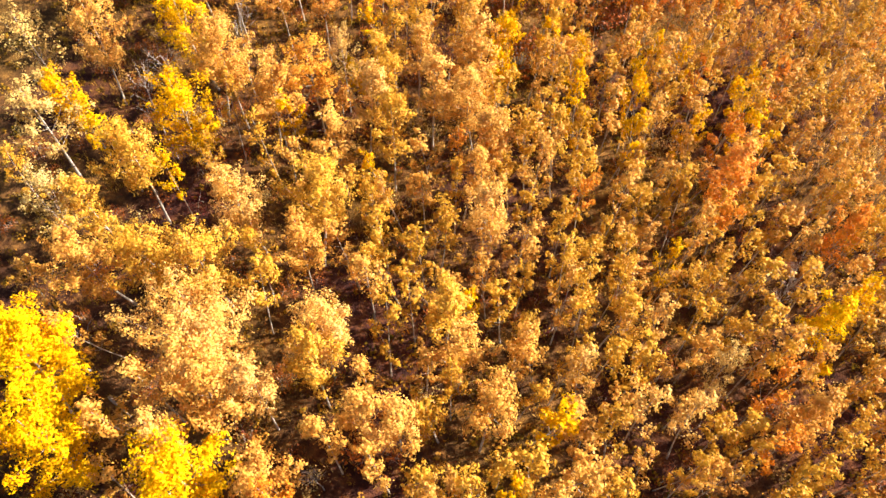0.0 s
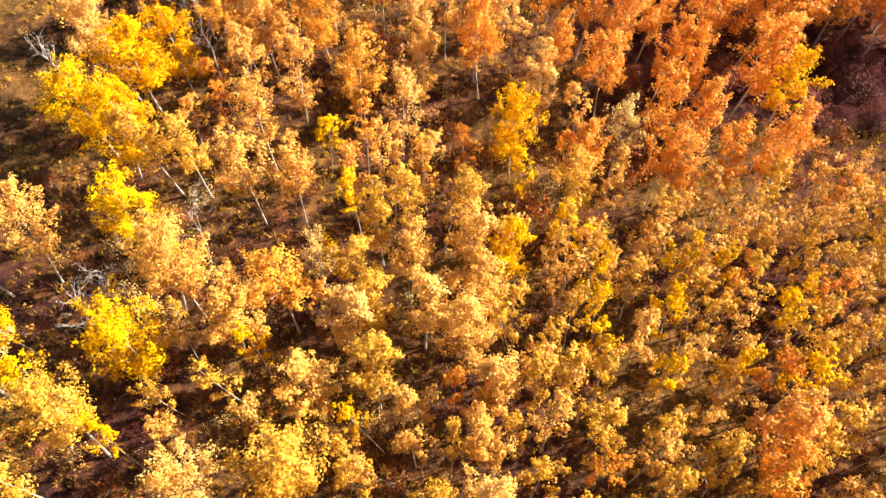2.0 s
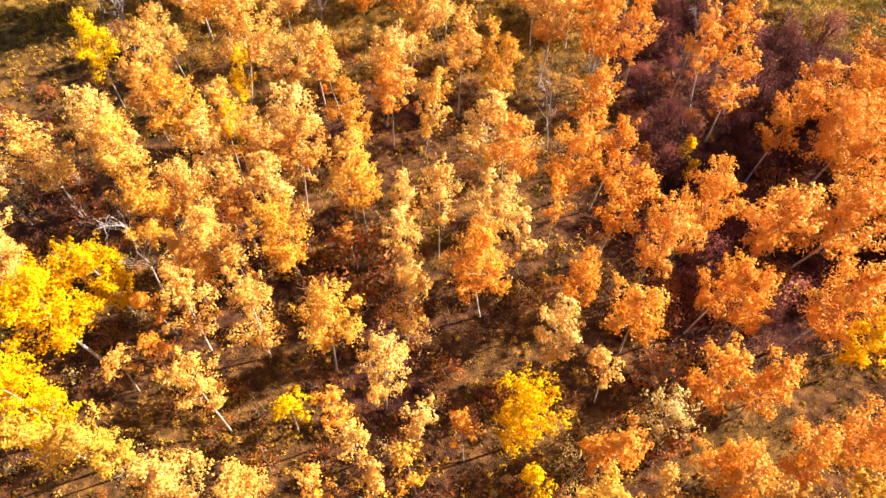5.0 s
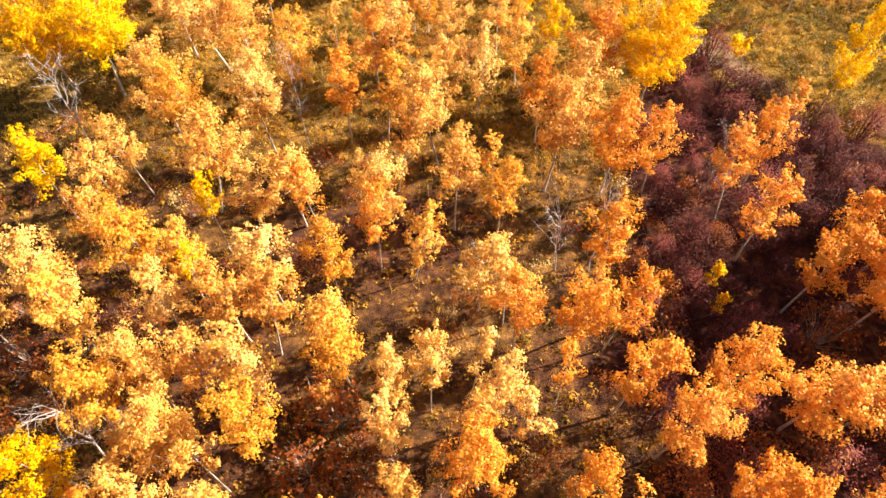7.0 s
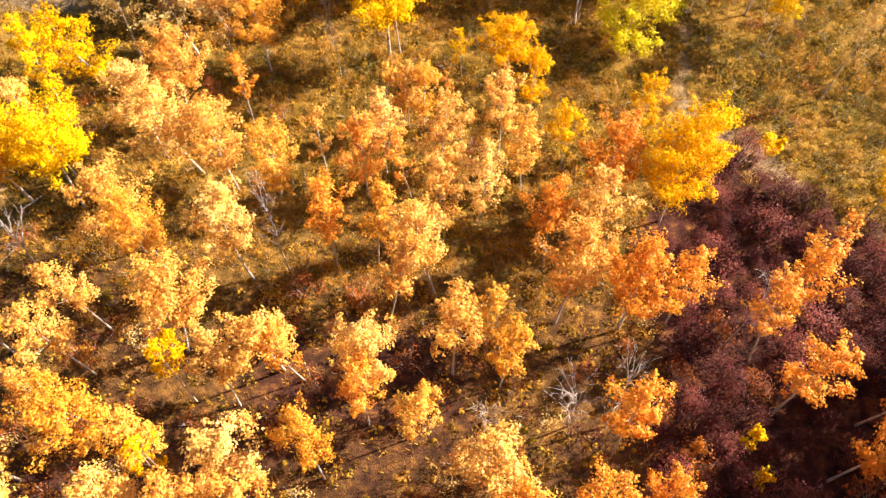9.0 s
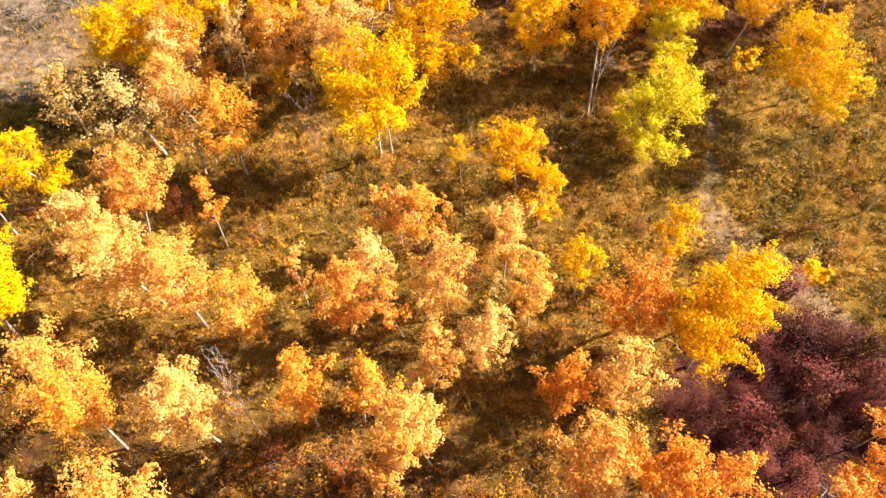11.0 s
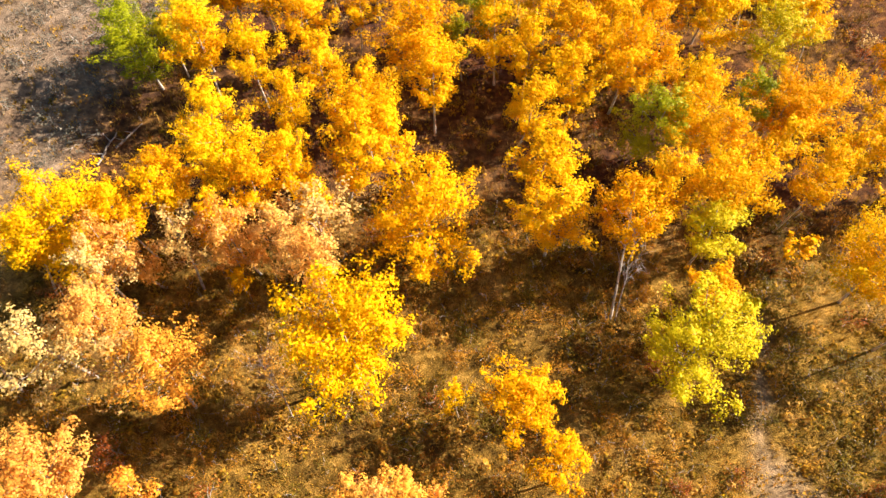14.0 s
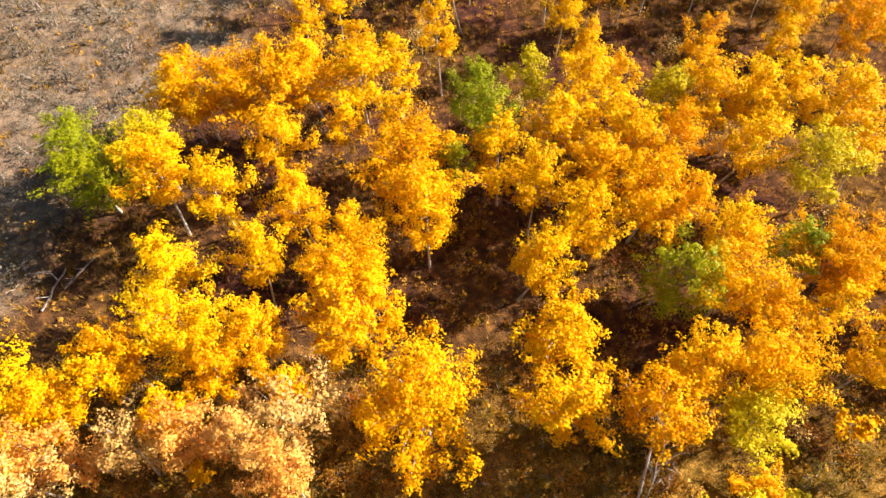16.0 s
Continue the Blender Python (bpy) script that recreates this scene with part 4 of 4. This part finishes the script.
def young(x, y):
    pick = dice.uniform()
    colour = ORANGE if pick < 0.01 + 0.0025 * max(x, 0) else YELLOW if pick < 0.12 else OCHRE if pick < 0.6 else GOLD
    thicket.add(YOUNG[int(dice.integers(len(YOUNG)))], x, y, dice.uniform(4.8, 7.2), dice.uniform(1.2, 2.0), colour, (dice.normal(0, 4), dice.normal(0, 4)))


thicket = Heap()
fill(400, (-6, 25, 1, 33), in_thicket, 0.6, young)
fill(45, (-22, 0, -1, 28), lambda x, y: x > -15 or y < 20, 0.9, young)
thicket.build("aspen_thicket", "dense thicket of young gold and orange aspens with thin stems", "thicket")


def between(x, y):
    aspen(x, y, dice.uniform(3.6, 6.2), dice.uniform(1.3, 1.98), 0.5, ORANGE if dice.uniform() < 0.3 else YELLOW if dice.uniform() < 0.15 else PALE)


fill(22, (-15, 12, 25, 46), lambda x, y: not (x < -7.5 and 28 < y < 36) and not (-3.5 < x < 3 and 36 < y < 42), 1.1, between)
fill(85, (-24, 22, 1, 58), lambda x, y: True, 1.3, lambda x, y: shrub(x, y, dice.uniform(0.6, 1.2), dice.uniform(1.0, 1.8), RUST))

# ---------------------------------------------------------------- maroon thicket beside the stand


# orange trees that stand in the thicket and shade it
fill(22, (20.5, 31, 44, 56), lambda x, y: True, 0.5, lambda x, y: aspen(x, y, dice.uniform(6.5, 8), dice.uniform(3, 4.2), 0.55, ORANGE))

maroon = Heap()


def dull_bush(x, y):
    size = dice.uniform(0.7, 1.0) if dice.uniform() < 0.45 else dice.uniform(1.0, 1.5)
    colour = DUSTY if dice.uniform() < 0.3 + 0.03 * max(0, y - 57) else RUST if dice.uniform() < 0.12 else MAROON
    maroon.add(TWIGGY[int(dice.integers(4))], x, y, 1.6 * size * dice.uniform(0.6, 1.3), 1.8 * size, colour)


fill(300, (7, 30, 38, 70), in_maroon, 0.5, dull_bush)
maroon.build("shrub_thicket", "tangled dull maroon thicket of leafy twiggy shrubs", "thicket")

# ---------------------------------------------------------------- undergrowth of the wood
undergrowth = Heap()
for _ in range(2100):
    x, y = dice.uniform(-30, 30), dice.uniform(-2, 114)
    if noise.noise(Vector((x * 0.17, y * 0.17, 11))) + (0.3 if y < 56 else -0.12) > 0 and open_ground(x, y) < 0.2 and not in_maroon(x, y) and abs(x) < 20 + 0.1 * y:
        undergrowth.add(LOW[int(dice.integers(4))], x, y, dice.uniform(0.3, 0.9), dice.uniform(0.7, 1.5), (RUST, RUST, TAN, WEED if y > 56 else MAROON, WEED if y > 56 else RUST)[int(dice.integers(5))])
undergrowth.build("undergrowth", "low rust, tan and olive plants on the wood's floor", "undergrowth")

# ---------------------------------------------------------------- dry forbs of the clearing
forbs = Heap()
for _ in range(1500):
    x, y = dice.uniform(-20, 26), dice.uniform(56, 84)
    if open_ground(x, y) < 0.35 and not in_maroon(x, y):
        pick = dice.uniform() + 0.5 * noise.noise(Vector((x * 0.4, y * 0.4, 17)))
        if x > 14 + 0.6 * max(0, 70 - y):
            pick -= 0.35
        forbs.add(LOW[int(dice.integers(4))], x, y, dice.uniform(0.25, 0.75), dice.uniform(0.5, 1.3), OLIVE if pick < 0.24 else WEED if pick < 0.36 else HAY)
forbs.build("dry_forbs", "knee-high dry straw, brown and olive plants of the clearing", "weeds")

# ---------------------------------------------------------------- olive shrubs round the clearing
fill(150, (13, 31, 60, 84), lambda x, y: open_ground(x, y) < 0.12 and not in_maroon(x, y) and x > 14.5 + max(0, 66 - y), 0.55, lambda x, y: shrub(x, y, dice.uniform(0.5, 1.2), dice.uniform(0.9, 1.9), OLIVE if dice.uniform() < 0.7 else HAY, SHRUBS if dice.uniform() < 0.5 else LOW))
fill(60, (-14, 13, 56, 82), lambda x, y: noise.noise(Vector((x * 0.22, y * 0.22, 31))) > 0.05 and not in_maroon(x, y), 0.8, lambda x, y: shrub(x, y, dice.uniform(0.35, 0.8), dice.uniform(0.7, 1.4), OLIVE, LOW))

bare_tree(8.2, 77.7, 5.5, 1.6, (2, -24))

# ---------------------------------------------------------------- trees that shade the clearing
fill(10, (19, 29, 78, 86), lambda x, y: True, 1.4, lambda x, y: aspen(x, y, dice.uniform(5.5, 7), dice.uniform(2.6, 3.6), 0.5, YELLOW))

# ---------------------------------------------------------------- more of the yellow wood


def yellow_tree(x, y):
    aspen(x, y, dice.uniform(4.8, 6.6), dice.uniform(2.2, 3.4), 0.5, YELLOW if dice.uniform() < 0.6 else AMBER)


fill(40, (5, 28, 83, 116), lambda x, y: x > 19 or y > 98, 1.15, yellow_tree)
fill(14, (-9, 5, 97, 116), lambda x, y: True, 1.3, yellow_tree)

# ---------------------------------------------------------------- fallen logs


def fallen_log(ax, ay, bx, by, thick):
    """A dead stem lying on the ground, a little crooked, with two broken branch stubs."""
    base = new("fallen_log")
    base.matrix_world = Matrix.Translation((ax, ay, 0))
    pts = []
    for k in range(7):
        u = k / 6
        x, y = (bx - ax) * u + dice.normal() * 0.03, (by - ay) * u + dice.normal() * 0.03
        pts.append((x, y, lie(ax + x, ay + y) + thick * 0.8))
    piece("trunk", mesh_of("trunk", *join_tubes([tube(pts, [thick * (1 - 0.1 * k) for k in range(7)], 7)]), GREY_BARK, True), base)
    for k in (2, 4):
        p = Vector(pts[k])
        tip = p + Vector((dice.normal() * 0.25, dice.normal() * 0.25, 0.35))
        piece("branch", mesh_of("branch", *join_tubes([tube([p, (p + tip) / 2, tip], [thick * 0.4, thick * 0.3, 0.012], 5)]), DEAD_WOOD), base)
    tagged(base, "grey weathered fallen log lying on the dry ground", "log", "fallen logs")


for ends in ((-18.7, 86.5, -18.2, 88.9), (-18.0, 87.7, -17.0, 89.4), (-18.9, 26.1, -17.7, 26.0), (-15.4, 10.8, -14.2, 9.9)):
    fallen_log(*ends, 0.075)

# ---------------------------------------------------------------- sage on the open slope
fill(190, (-36, -12, 84, 122), lambda x, y: open_ground(x, y) > 0.25, 0.7, lambda x, y: shrub(x, y, dice.uniform(0.45, 1.0), dice.uniform(1.1, 2.4), SAGE, LOW))

# ---------------------------------------------------------------- grass and litter


def grass(name, count, box, keep, height, spread, material, label):
    """Tufts of fine leaning blades; one joined sheet of real blades."""
    pts = np.stack([dice.uniform(box[0], box[1], count), dice.uniform(box[2], box[3], count)], 1)
    pts = [p for p in pts if keep(p[0], p[1])]
    verts, faces = [], []
    for x, y in pts:
        z, tall = lie(x, y) - 0.03, height * dice.uniform(0.5, 1.4)
        for k in range(7):
            a = dice.uniform(0, 2 * math.pi)
            c, s = math.cos(a), math.sin(a)
            r, w, o = spread * dice.uniform(0.1, 1.0), 0.013 + 0.012 * dice.uniform(), 0.12 * dice.uniform()
            t = len(verts)
            verts += [(x + o * c - w * s, y + o * s + w * c, z), (x + o * c + w * s, y + o * s - w * c, z),
                      (x + c * r, y + s * r, z + tall * dice.uniform(0.5, 1.0))]
            faces.append((t, t + 1, t + 2))
    tagged(new(name, mesh_of(name, verts, faces, material)), label, "grass", kind="stuff")


def weeds(name, count, box, keep, height, spread, leaf, each, material, label):
    """Low leafy plants: loose heaps of small leaves close to the ground; one joined sheet."""
    pts = np.stack([dice.uniform(box[0], box[1], count), dice.uniform(box[2], box[3], count)], 1)
    pts = [p for p in pts if keep(p[0], p[1])]
    where = np.array([(x, y, lie(x, y)) for x, y in pts])
    heap = np.repeat(where, each, axis=0)
    q = dice.normal(size=heap.shape)
    q /= np.linalg.norm(q, axis=1)[:, None]
    q[:, 2] = np.abs(q[:, 2])
    wide = np.repeat(dice.uniform(0.35, 1.0, len(where)) ** 1.3, each)
    tall = wide * np.repeat(dice.uniform(0.6, 1.3, len(where)), each)
    rough = dice.uniform(0.55, 1.1, len(heap))
    heap[:, :2] += q[:, :2] * (spread * wide * rough)[:, None]
    heap[:, 2] += height * tall * q[:, 2] * rough
    quads = leaf_quads(heap, q, leaf)
    me = mesh_of(name, quads.tolist(), np.arange(len(quads)).reshape(-1, 3).tolist(), material)
    tagged(new(name, me), label, "weeds", kind="stuff")


STRAW = blade_material("straw_grass", [(0.38, (0.07, 0.050, 0.009)), (0.55, (0.28, 0.165, 0.020)), (0.72, (0.50, 0.29, 0.042)), (0.9, (0.64, 0.42, 0.13))])
FORB = blade_material("dry_forb", [(0.36, (0.05, 0.042, 0.007)), (0.5, (0.21, 0.14, 0.015)), (0.62, (0.40, 0.235, 0.022)), (0.75, (0.50, 0.26, 0.03)), (0.92, (0.56, 0.35, 0.09))])
grass("dry_grass", 50000, (-32, 32, -2, 118), lambda x, y: dice.uniform() > 0.25 * open_ground(x, y) + 0.55 * litter_and_shade(x, y) and not in_maroon(x, y) and abs(x) < 20 + 0.12 * y, 0.38, 0.30, STRAW, "dry straw and olive grass tufts on the wood's floor")
weeds("low_weeds", 13000, (-32, 32, -2, 118), lambda x, y: noise.noise(Vector((x * 0.3, y * 0.3, 5))) > -0.3 and dice.uniform() > open_ground(x, y) and not in_maroon(x, y) and dice.uniform() > 0.6 * litter_and_shade(x, y), 0.62, 0.46, 0.12, 16, FORB, "low withered olive and brown plants among the grass")
